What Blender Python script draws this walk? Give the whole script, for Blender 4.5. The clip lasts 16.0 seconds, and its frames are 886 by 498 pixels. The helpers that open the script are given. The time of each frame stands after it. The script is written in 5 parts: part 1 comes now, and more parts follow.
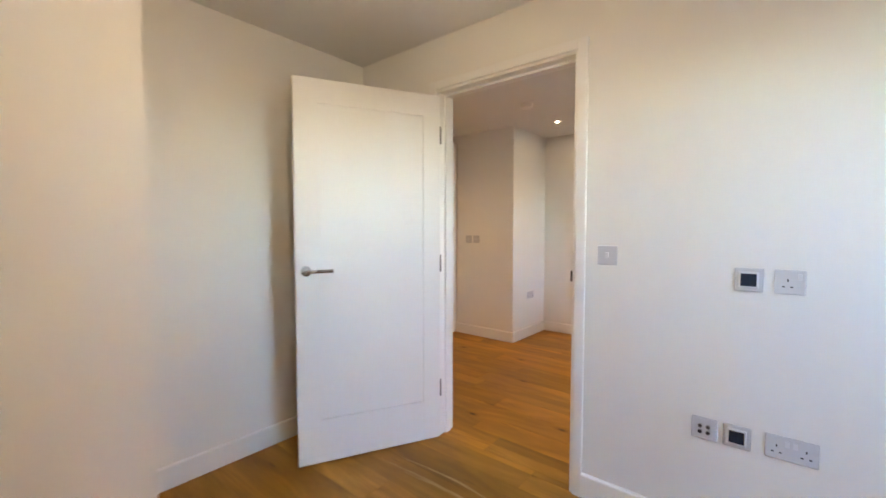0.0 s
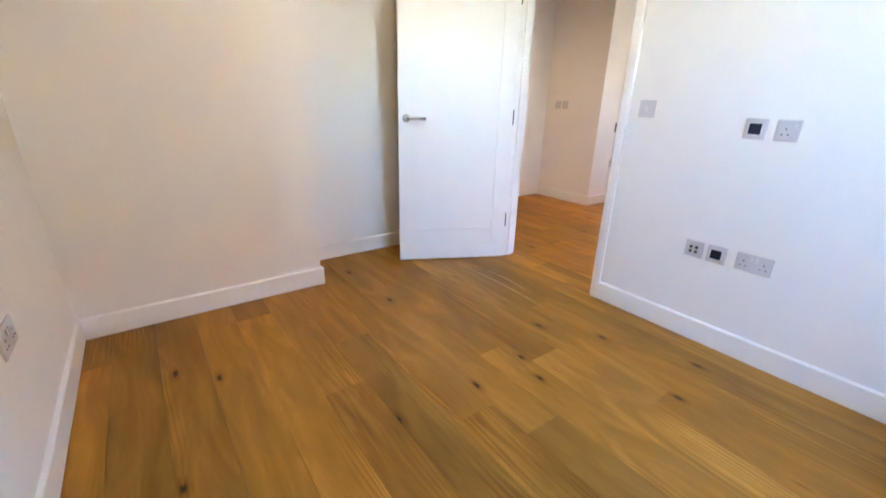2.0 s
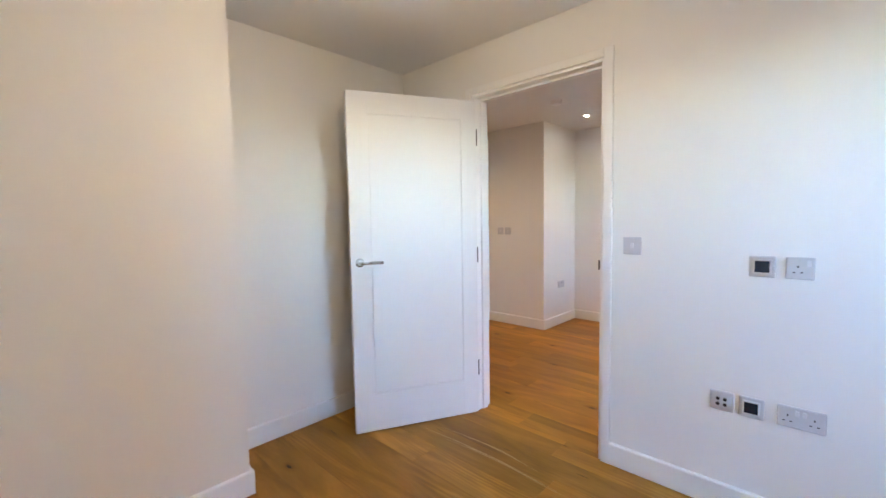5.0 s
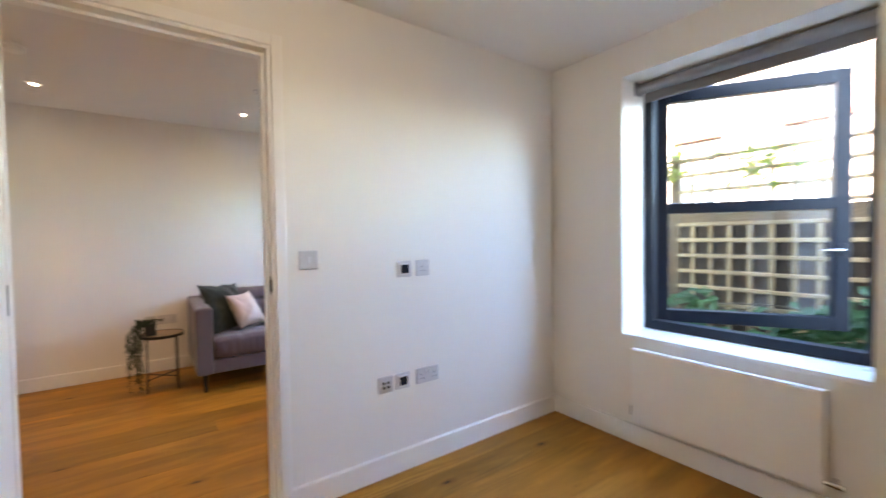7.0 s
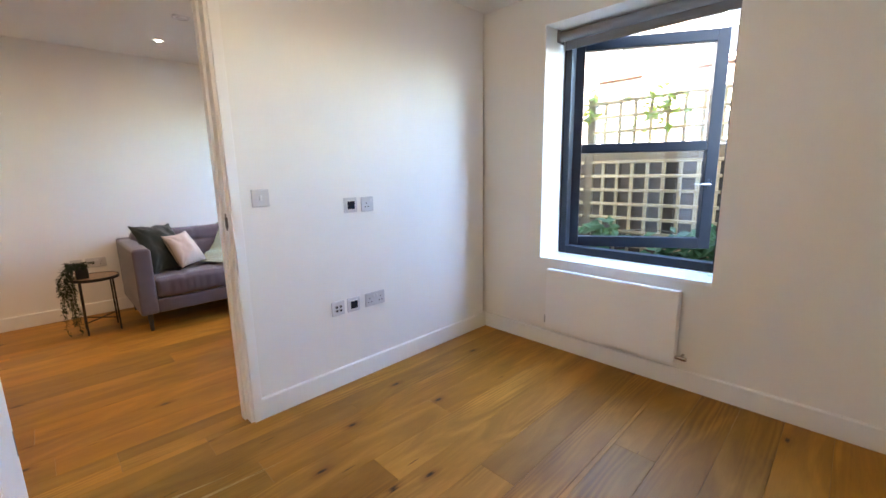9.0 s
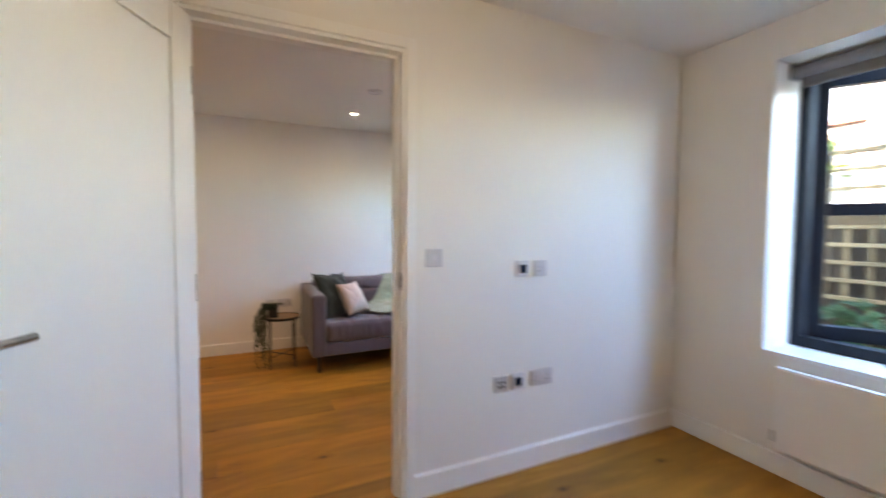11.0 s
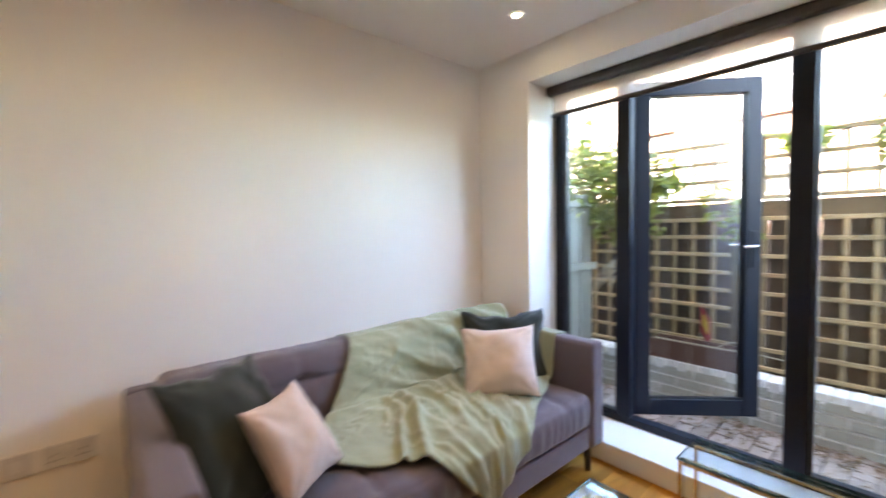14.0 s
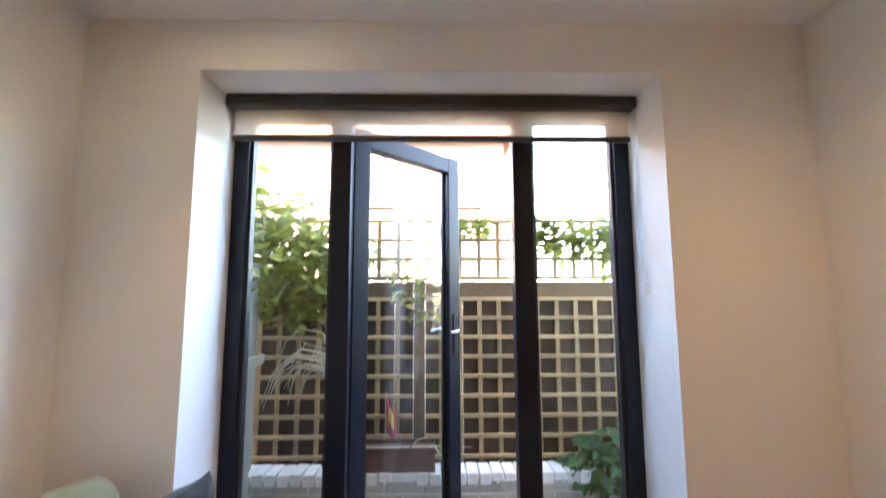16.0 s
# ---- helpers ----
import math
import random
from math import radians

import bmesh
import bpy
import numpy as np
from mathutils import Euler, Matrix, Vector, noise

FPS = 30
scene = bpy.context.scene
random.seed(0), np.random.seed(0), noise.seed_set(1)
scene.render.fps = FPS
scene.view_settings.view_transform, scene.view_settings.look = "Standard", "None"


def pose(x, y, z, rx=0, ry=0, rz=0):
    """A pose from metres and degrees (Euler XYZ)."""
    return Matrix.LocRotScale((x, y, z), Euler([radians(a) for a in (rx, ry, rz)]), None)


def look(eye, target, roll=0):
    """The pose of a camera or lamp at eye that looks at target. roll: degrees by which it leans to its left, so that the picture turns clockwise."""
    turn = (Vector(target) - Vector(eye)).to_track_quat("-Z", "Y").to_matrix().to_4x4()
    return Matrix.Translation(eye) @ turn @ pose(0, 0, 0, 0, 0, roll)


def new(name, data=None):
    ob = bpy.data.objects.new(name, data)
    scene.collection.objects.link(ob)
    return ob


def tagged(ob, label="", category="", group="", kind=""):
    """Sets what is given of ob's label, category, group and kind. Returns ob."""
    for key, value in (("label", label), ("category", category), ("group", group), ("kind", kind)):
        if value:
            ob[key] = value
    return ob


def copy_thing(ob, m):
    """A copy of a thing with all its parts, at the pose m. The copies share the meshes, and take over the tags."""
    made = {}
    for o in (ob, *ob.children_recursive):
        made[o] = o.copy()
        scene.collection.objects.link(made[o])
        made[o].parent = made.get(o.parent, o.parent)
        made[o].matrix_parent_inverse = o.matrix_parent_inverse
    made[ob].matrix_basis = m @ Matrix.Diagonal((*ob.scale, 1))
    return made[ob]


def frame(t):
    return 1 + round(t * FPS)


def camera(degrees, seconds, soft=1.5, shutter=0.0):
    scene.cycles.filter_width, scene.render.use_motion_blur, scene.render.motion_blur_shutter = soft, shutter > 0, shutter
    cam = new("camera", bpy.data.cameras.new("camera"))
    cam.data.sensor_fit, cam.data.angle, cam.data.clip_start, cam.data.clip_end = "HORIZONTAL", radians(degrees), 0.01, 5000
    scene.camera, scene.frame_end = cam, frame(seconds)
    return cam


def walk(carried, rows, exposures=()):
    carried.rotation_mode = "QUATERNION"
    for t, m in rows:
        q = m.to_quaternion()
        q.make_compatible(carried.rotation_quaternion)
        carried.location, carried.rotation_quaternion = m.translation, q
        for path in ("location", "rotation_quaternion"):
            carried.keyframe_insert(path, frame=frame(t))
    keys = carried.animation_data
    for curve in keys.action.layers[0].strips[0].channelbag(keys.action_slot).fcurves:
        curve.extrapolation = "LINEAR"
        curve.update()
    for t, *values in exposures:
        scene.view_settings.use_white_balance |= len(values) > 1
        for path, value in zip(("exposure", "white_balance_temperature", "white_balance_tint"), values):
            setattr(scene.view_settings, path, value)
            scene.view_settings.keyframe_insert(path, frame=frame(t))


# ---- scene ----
cam = camera(94.9, 16.0, shutter=0.5)
PATH = [
    (0, (-0.123, -0.103, 1.261), (-1.399, 1.434, 1.163), 0.0),
    (0.5, (0.115, -0.325, 1.265), (-1.323, 1.061, 1.169), 0.5),
    (1, (0.288, -0.398, 1.279), (-1.241, 0.88, 1.115), 1.1),
    (1.5, (0.413, -0.421, 1.269), (-1.13, 0.777, 0.84), 0.9),
    (2, (0.483, -0.445, 1.162), (-1.028, 0.672, 0.475), 1.4),
    (2.5, (0.486, -0.439, 1.162), (-0.989, 0.629, 0.334), 0.6),
    (3, (0.489, -0.433, 1.2), (-1.062, 0.677, 0.599), 0.5),
    (3.5, (0.482, -0.442, 1.291), (-1.123, 0.729, 1.06), -0.2),
    (6, (-0.677, -0.083, 1.251), (-1.385, 1.783, 1.126), -2.5),
    (6.5, (-1.036, 0.027, 1.219), (-0.596, 1.976, 1.131), -2.6),
    (7, (-1.291, -0.125, 1.242), (-0.128, 1.501, 1.183), -0.8),
    (7.5, (-1.429, -0.281, 1.278), (-0.043, 1.157, 1.17), 0.2),
    (8, (-1.462, -0.31, 1.243), (-0.057, 1.058, 0.847), 0.1),
    (10.5, (-1.493, -0.285, 1.278), (-0.26, 1.282, 1.121), 0.1),
    (11, (-1.478, 0.004, 1.279), (-0.633, 1.815, 1.182), 0.4),
    (11.5, (-1.44, 0.316, 1.315), (-0.992, 2.265, 1.291), 0.3),
    (12, (-1.335, 0.663, 1.318), (-1.172, 2.656, 1.293), 0.3),
    (12.5, (-1.256, 1.108, 1.282), (-1.22, 3.107, 1.229), 0.4),
    (13, (-1.284, 1.586, 1.297), (-1.102, 3.575, 1.196), -0.2),
    (13.2, (-1.264, 1.784, 1.265), (-0.944, 3.756, 1.174), -0.5),
    (13.5, (-1.231, 2.095, 1.316), (-0.574, 3.979, 1.19), -0.7),
    (14, (-1.073, 2.575, 1.287), (0.219, 4.098, 1.187), -1.1),
    (14.5, (-0.853, 2.877, 1.27), (0.871, 3.889, 1.22), -0.9),
    (15, (-0.653, 3.05, 1.279), (1.287, 3.535, 1.243), -0.8),
    (15.5, (-0.519, 3.206, 1.291), (1.477, 3.327, 1.29), -0.0),
    (16, (-0.45, 3.303, 1.354), (1.538, 3.261, 1.57), -0.2),
]
walk(cam, [(t, look(eye, target, roll)) for t, eye, target, roll in PATH],
     [(0.0, 6.01, 7000, 11), (0.5, 6.1, 6350, 10), (1.0, 6.11, 6300, 9), (1.5, 6.16, 6350, 10), (2.5, 6.55, 6300, 11), (3.0, 6.36, 6250, 11), (3.5, 6.21, 6200, 11), (6.0, 6.1, 6150, 11), (6.5, 5.95, 6550, 11), (7.0, 5.98, 6650, 11), (7.5, 6.03, 6650, 11), (10.5, 6.08, 6450, 11), (11.0, 5.8, 6650, 11), (11.5, 5.95, 6850, 10), (12.5, 5.85, 6800, 11), (13.0, 6.35, 6580, 9), (13.5, 6.23, 6930, 12), (14.0, 5.95, 7230, 13), (14.5, 5.73, 7130, 14), (16.0, 5.7, 7280, 15)])

# ---- levels ----
SKY, DOWNLIGHT, BULBPOWER = 0.15, 0.50, 0.14
BULB = (-0.995, 0.52, 2.04)
SASH, GLEAF = 32.0, 44.5
TABLES = ((-0.252, 2.45, 0.165, 3.283, 0.432), (-0.462, 2.50, -0.045, 3.20, 0.37), (0.572, 2.60, 0.78, 3.158, 0.40))

# ---- light ----
world = bpy.data.worlds.new("world")
scene.world = world
world.use_nodes = True
wn = world.node_tree.nodes
sky = wn.new("ShaderNodeTexSky")
sky.sky_type = 'NISHITA'
sky.sun_disc = False
sky.sun_elevation = radians(38)
sky.sun_rotation = radians(255)
sky.air_density, sky.dust_density, sky.ozone_density = 1.0, 1.0, 2.0
wn["Background"].inputs["Strength"].default_value = SKY
world.node_tree.links.new(sky.outputs["Color"], wn["Background"].inputs["Color"])

sun = new("sun", bpy.data.lights.new("sun", 'SUN'))
sun.data.energy, sun.data.angle, sun.data.color = 2.0, radians(0.5), (1.0, 0.93, 0.83)
sun.matrix_world = look((-20, -5, 16.1), (0, 0, 0))

# ---- small builders ----
PLACE = {}


def thing(name, at=(0, 0, 0), label="", category="", group="", kind="", m=None):
    ob = new(name)
    mm = m if m is not None else Matrix.Translation(at)
    ob.matrix_world = mm
    ob.empty_display_size = 0.1
    PLACE[ob.name] = mm.copy()
    return tagged(ob, label, category, group, kind)


def finish(bm, name, material, smooth=False):
    me = bpy.data.meshes.new(name)
    bmesh.ops.recalc_face_normals(bm, faces=bm.faces)
    bm.to_mesh(me)
    bm.free()
    me.materials.append(material)
    if smooth:
        for p in me.polygons:
            p.use_smooth = True
    return me


def part(name, bm, material, parent=None, label="", world_built=True, smooth=False):
    """One mesh object under a thing; world_built: its vertices are in world metres."""
    root = parent
    while root is not None and root.parent is not None:
        root = root.parent
    if root is not None and world_built and root.name in PLACE:
        bmesh.ops.transform(bm, matrix=PLACE[root.name].inverted(), verts=bm.verts)
    ob = new(name, finish(bm, name, material, smooth))
    if parent is not None:
        ob.parent = parent
    return tagged(ob, label) if label else ob


def single(name, bm, material, label="", category="", group="", kind="", smooth=False):
    ob = new(name, finish(bm, name, material, smooth))
    return tagged(ob, label, category, group, kind)


def shared(name, me, parent, loc, rot=0.0):
    """An object of its own on shared mesh data."""
    ob = new(name, me)
    ob.parent = parent
    ob.location = loc
    ob.rotation_euler = (0, 0, rot)
    return ob


def add_box(bm, lo, hi):
    r = bmesh.ops.create_cube(bm, size=1.0)
    for v in r["verts"]:
        v.co = Vector([lo[i] + (v.co[i] + 0.5) * (hi[i] - lo[i]) for i in range(3)])
    return r["verts"]


def boxes(*bs, bev=0.0, seg=2):
    bm = bmesh.new()
    for lo, hi in bs:
        add_box(bm, lo, hi)
    if bev > 0:
        bmesh.ops.bevel(bm, geom=list(bm.edges), offset=bev, segments=seg, profile=0.5, affect='EDGES')
    return bm


def holed(axis, us, zs, holes, d0, d1):
    """An upright plate in one piece: cells between the cuts us (along it) and zs (up), without those named in holes."""
    bm = bmesh.new()
    vs = {}

    def v(i, k, d):
        if (i, k, d) not in vs:
            vs[i, k, d] = bm.verts.new((us[i], d, zs[k]) if axis == 'x' else (d, us[i], zs[k]))
        return vs[i, k, d]

    nu, nz = len(us) - 1, len(zs) - 1
    solid = {(i, k) for i in range(nu) for k in range(nz)} - set(holes)
    for i, k in solid:
        for d in (d0, d1):
            bm.faces.new((v(i, k, d), v(i + 1, k, d), v(i + 1, k + 1, d), v(i, k + 1, d)))
        for ni, nk, a, e in ((i - 1, k, (i, k), (i, k + 1)), (i + 1, k, (i + 1, k), (i + 1, k + 1)), (i, k - 1, (i, k), (i + 1, k)), (i, k + 1, (i, k + 1), (i + 1, k + 1))):
            if (ni, nk) not in solid:
                bm.faces.new((v(*a, d0), v(*e, d0), v(*e, d1), v(*a, d1)))
    return bm


def add_rod(bm, a, b, r, r2=None, seg=16, caps=True):
    a, b = Vector(a), Vector(b)
    d = b - a
    res = bmesh.ops.create_cone(bm, cap_ends=caps, segments=seg, radius1=r, radius2=r if r2 is None else r2, depth=d.length)
    q = d.to_track_quat('Z', 'Y').to_matrix().to_4x4()
    bmesh.ops.transform(bm, matrix=Matrix.Translation((a + b) / 2) @ q, verts=res["verts"])
    return res["verts"]


def rods(*rs, seg=16):
    bm = bmesh.new()
    for r in rs:
        add_rod(bm, *r, seg=seg)
    return bm


def lathe(profile, at, seg=32, axis='Z'):
    """A turned shape from (radius, height) pairs."""
    bm = bmesh.new()
    rings = []
    for r, h in profile:
        ring = []
        for k in range(seg):
            a = 2 * math.pi * k / seg
            ring.append(bm.verts.new((r * math.cos(a), r * math.sin(a), h)))
        rings.append(ring)
    for p, q in zip(rings, rings[1:]):
        for k in range(seg):
            bm.faces.new((p[k], p[(k + 1) % seg], q[(k + 1) % seg], q[k]))
    bm.faces.new(list(reversed(rings[0])))
    bm.faces.new(rings[-1])
    m = Matrix.Translation(at)
    if axis == 'X':
        m = m @ Matrix.Rotation(radians(90), 4, 'Y')
    if axis == 'Y':
        m = m @ Matrix.Rotation(radians(90), 4, 'X')
    bmesh.ops.transform(bm, matrix=m, verts=bm.verts)
    return bm


def add_tube(bm, pts, r, seg=6, taper=1.0):
    pts = [Vector(p) for p in pts]
    rings = []
    n = len(pts)
    for i, p in enumerate(pts):
        d = (pts[min(i + 1, n - 1)] - pts[max(i - 1, 0)]).normalized()
        side = d.cross(Vector((0.31, 0.2, 0.93))).normalized()
        up = side.cross(d)
        rr = r * (1 + (taper - 1) * i / max(1, n - 1))
        rings.append([bm.verts.new(p + rr * (math.cos(2 * math.pi * k / seg) * side + math.sin(2 * math.pi * k / seg) * up)) for k in range(seg)])
    for a, b in zip(rings, rings[1:]):
        for k in range(seg):
            bm.faces.new((a[k], a[(k + 1) % seg], b[(k + 1) % seg], b[k]))
    bm.faces.new(rings[0])
    bm.faces.new(rings[-1])


def tubes(lines, r, seg=6, taper=1.0):
    bm = bmesh.new()
    for pts in lines:
        add_tube(bm, pts, r, seg, taper)
    return bm


def soft_box(lo, hi, r, n, shape=None):
    """A box with rounded edges on a fine grid; shape(p, c) may push a point, c running from -1 to 1."""
    bm = bmesh.new()
    lo, hi = Vector(lo), Vector(hi)
    cen, half = (lo + hi) / 2, (hi - lo) / 2
    seen = {}

    def vert(c):
        key = tuple(round(k, 5) for k in c)
        if key not in seen:
            p = Vector([cen[i] + c[i] * half[i] for i in range(3)])
            q = Vector([min(max(p[i], lo[i] + r), hi[i] - r) for i in range(3)])
            d = p - q
            if d.length > 1e-6:
                p = q + d.normalized() * min(r, d.length)
            if shape:
                p = shape(p, c)
            seen[key] = bm.verts.new(p)
        return seen[key]

    def steps(k):
        # finer near both ends, so that the rounding is smooth
        e = min(0.45, r / half[k])
        a = [-1 + 2 * e * 0.5 * i / 4 for i in range(4)]
        mid = [(-1 + e) + (2 - 2 * e) * i / n[k] for i in range(n[k] + 1)]
        return a + mid + [-x for x in reversed(a)]

    for ax in range(3):
        i, j = [k for k in range(3) if k != ax]
        si, sj = steps(i), steps(j)
        for sgn in (-1, 1):
            for u0, u1 in zip(si, si[1:]):
                for v0, v1 in zip(sj, sj[1:]):
                    cs = []
                    for u, v in ((u0, v0), (u1, v0), (u1, v1), (u0, v1)):
                        c = [0, 0, 0]
                        c[ax], c[i], c[j] = sgn, u, v
                        cs.append(vert(c))
                    if len(set(cs)) == 4:
                        try:
                            bm.faces.new(cs)
                        except ValueError:
                            pass
    return bm


def sheet(f, nu, nv, thick=0.0):
    bm = bmesh.new()
    g = [[bm.verts.new(f(i / nu, j / nv)) for j in range(nv + 1)] for i in range(nu + 1)]
    for i in range(nu):
        for j in range(nv):
            bm.faces.new((g[i][j], g[i + 1][j], g[i + 1][j + 1], g[i][j + 1]))
    if thick:
        bmesh.ops.recalc_face_normals(bm, faces=bm.faces)
        bm.normal_update()
        h = [[bm.verts.new(v.co - v.normal * thick) for v in row] for row in g]
        for i in range(nu):
            for j in range(nv):
                bm.faces.new((h[i][j], h[i][j + 1], h[i + 1][j + 1], h[i + 1][j]))
        rim = [(i, 0) for i in range(nu + 1)] + [(nu, j) for j in range(1, nv + 1)] + [(i, nv) for i in range(nu - 1, -1, -1)] + [(0, j) for j in range(nv - 1, 0, -1)]
        for (i0, j0), (i1, j1) in zip(rim, rim[1:] + rim[:1]):
            bm.faces.new((g[i0][j0], g[i1][j1], h[i1][j1], h[i0][j0]))
    return bm


def fbm(x, y, z, s):
    return noise.fractal(Vector((x * s, y * s, z * s)), 1.0, 2.0, 4)


# ---- materials ----
def material(name):
    m = bpy.data.materials.new(name)
    m.use_nodes = True
    nt = m.node_tree
    return m, nt, nt.nodes["Principled BSDF"]


def node(nt, kind, **inputs):
    n = nt.nodes.new(kind)
    for k, v in inputs.items():
        n.inputs[k.replace("_", " ")].default_value = v
    return n


def surface(name, base, rough=0.5, metal=0.0, var=0.08, coarse=3.0, fine=90.0, bump=0.05, rvar=0.1, stretch=(1, 1, 1), island=0.0, each=0.0, sheen=0.0, spec=0.5):
    """A plain surface with colour and gloss uneven at two scales and a fine relief."""
    m, nt, b = material(name)
    L = nt.links.new
    tc = nt.nodes.new("ShaderNodeTexCoord")
    mp = nt.nodes.new("ShaderNodeMapping")
    mp.inputs["Scale"].default_value = stretch
    L(tc.outputs["Object"], mp.inputs["Vector"])
    n1 = node(nt, "ShaderNodeTexNoise", Scale=coarse, Detail=5.0)
    n2 = node(nt, "ShaderNodeTexNoise", Scale=fine, Detail=3.0)
    L(mp.outputs[0], n1.inputs["Vector"])
    L(mp.outputs[0], n2.inputs["Vector"])
    add = nt.nodes.new("ShaderNodeMath")
    add.operation = 'ADD'
    L(n1.outputs[0], add.inputs[0])
    L(n2.outputs[0], add.inputs[1])
    rng = node(nt, "ShaderNodeMapRange")
    rng.inputs["From Min"].default_value, rng.inputs["From Max"].default_value = 0.6, 1.4
    rng.inputs["To Min"].default_value, rng.inputs["To Max"].default_value = 1 - var, 1 + var
    L(add.outputs[0], rng.inputs["Value"])
    out = rng.outputs[0]
    if each or island:
        info = nt.nodes.new("ShaderNodeObjectInfo" if each else "ShaderNodeNewGeometry")
        r2 = node(nt, "ShaderNodeMapRange")
        k = each or island
        r2.inputs["To Min"].default_value, r2.inputs["To Max"].default_value = 1 - k, 1 + k
        L(info.outputs["Random" if each else "Random Per Island"], r2.inputs["Value"])
        mul = nt.nodes.new("ShaderNodeMath")
        mul.operation = 'MULTIPLY'
        L(out, mul.inputs[0])
        L(r2.outputs[0], mul.inputs[1])
        out = mul.outputs[0]
    col = nt.nodes.new("ShaderNodeVectorMath")
    col.operation = 'SCALE'
    col.inputs[0].default_value = base
    L(out, col.inputs["Scale"])
    L(col.outputs[0], b.inputs["Base Color"])
    rr = node(nt, "ShaderNodeMapRange")
    rr.inputs["From Min"].default_value, rr.inputs["From Max"].default_value = 0.3, 0.7
    rr.inputs["To Min"].default_value, rr.inputs["To Max"].default_value = max(0.02, rough - rvar), min(1, rough + rvar)
    L(n1.outputs[0], rr.inputs["Value"])
    L(rr.outputs[0], b.inputs["Roughness"])
    b.inputs["Metallic"].default_value = metal
    b.inputs["Specular IOR Level"].default_value = spec
    if sheen:
        b.inputs["Sheen Weight"].default_value = sheen
    if bump:
        bp = node(nt, "ShaderNodeBump", Strength=bump, Distance=0.01)
        L(n2.outputs[0], bp.inputs["Height"])
        L(bp.outputs[0], b.inputs["Normal"])
    return m


def oak_boards():
    m, nt, b = material("oak_board")
    L = nt.links.new
    tc = nt.nodes.new("ShaderNodeTexCoord")
    info = nt.nodes.new("ShaderNodeObjectInfo")
    off = nt.nodes.new("ShaderNodeVectorMath")
    off.operation = 'MULTIPLY_ADD'
    off.inputs[1].default_value = (37, 53, 11)
    L(info.outputs["Random"], off.inputs[0])
    L(tc.outputs["Object"], off.inputs[2])
    mp = nt.nodes.new("ShaderNodeMapping")
    mp.inputs["Scale"].default_value = (0.9, 4.2, 4.2)
    L(off.outputs[0], mp.inputs["Vector"])
    grain = node(nt, "ShaderNodeTexNoise", Scale=1.7, Detail=7.0, Roughness=0.52, Distortion=1.2)
    L(mp.outputs[0], grain.inputs["Vector"])
    mp2 = nt.nodes.new("ShaderNodeMapping")
    mp2.inputs["Scale"].default_value = (7.0, 110.0, 40.0)
    L(off.outputs[0], mp2.inputs["Vector"])
    fine = node(nt, "ShaderNodeTexNoise", Scale=2.0, Detail=4.0)
    L(mp2.outputs[0], fine.inputs["Vector"])
    ramp = nt.nodes.new("ShaderNodeValToRGB")
    e = ramp.color_ramp.elements
    e[0].position, e[0].color = 0.20, (0.245, 0.101, 0.010, 1)
    e[1].position, e[1].color = 0.80, (0.56, 0.255, 0.038, 1)
    k = ramp.color_ramp.elements.new(0.5)
    k.color = (0.380, 0.166, 0.018, 1)
    mix = nt.nodes.new("ShaderNodeMath")
    mix.operation = 'MULTIPLY_ADD'
    mix.inputs[1].default_value = 0.18
    L(fine.outputs[0], mix.inputs[0])
    sub = nt.nodes.new("ShaderNodeMath")
    sub.operation = 'MULTIPLY_ADD'
    sub.inputs[1].default_value, sub.inputs[2].default_value = 1.15, -0.16
    L(grain.outputs[0], sub.inputs[0])
    L(sub.outputs[0], mix.inputs[2])
    # cathedral figure on parts of some boards
    mp3 = nt.nodes.new("ShaderNodeMapping")
    mp3.inputs["Scale"].default_value = (0.11, 1.0, 1.0)
    L(off.outputs[0], mp3.inputs["Vector"])
    wv = node(nt, "ShaderNodeTexWave", Scale=15.0, Distortion=26.0, Detail=3.0)
    wv.bands_direction = 'Y'
    wv.inputs["Detail Scale"].default_value = 0.36
    wv.inputs["Detail Roughness"].default_value = 0.55
    L(mp3.outputs[0], wv.inputs["Vector"])
    where = node(nt, "ShaderNodeTexNoise", Scale=1.1, Detail=1.0)
    L(mp.outputs[0], where.inputs["Vector"])
    much = node(nt, "ShaderNodeMapRange")
    much.inputs["From Min"].default_value, much.inputs["From Max"].default_value = 0.52, 0.72
    much.inputs["To Min"].default_value, much.inputs["To Max"].default_value = 0.0, 0.32
    L(where.outputs[0], much.inputs["Value"])
    cen = nt.nodes.new("ShaderNodeMath")
    cen.operation = 'SUBTRACT'
    cen.inputs[1].default_value = 0.5
    L(wv.outputs[1], cen.inputs[0])
    fig = nt.nodes.new("ShaderNodeMath")
    fig.operation = 'MULTIPLY_ADD'
    L(cen.outputs[0], fig.inputs[0])
    L(much.outputs[0], fig.inputs[1])
    L(mix.outputs[0], fig.inputs[2])
    L(fig.outputs[0], ramp.inputs["Fac"])
    # knots
    mk = nt.nodes.new("ShaderNodeMapping")
    mk.inputs["Scale"].default_value = (1.25, 2.9, 1.0)
    L(off.outputs[0], mk.inputs["Vector"])
    vor = node(nt, "ShaderNodeTexVoronoi", Scale=1.1)
    vor.voronoi_dimensions = '2D'
    L(mk.outputs[0], vor.inputs["Vector"])
    kr = nt.nodes.new("ShaderNodeValToRGB")
    ke = kr.color_ramp.elements
    ke[0].position, ke[0].color = 0.045, (0.05, 0.025, 0.012, 1)
    ke[1].position, ke[1].color = 0.13, (1, 1, 1, 1)
    halo = ke.new(0.070)
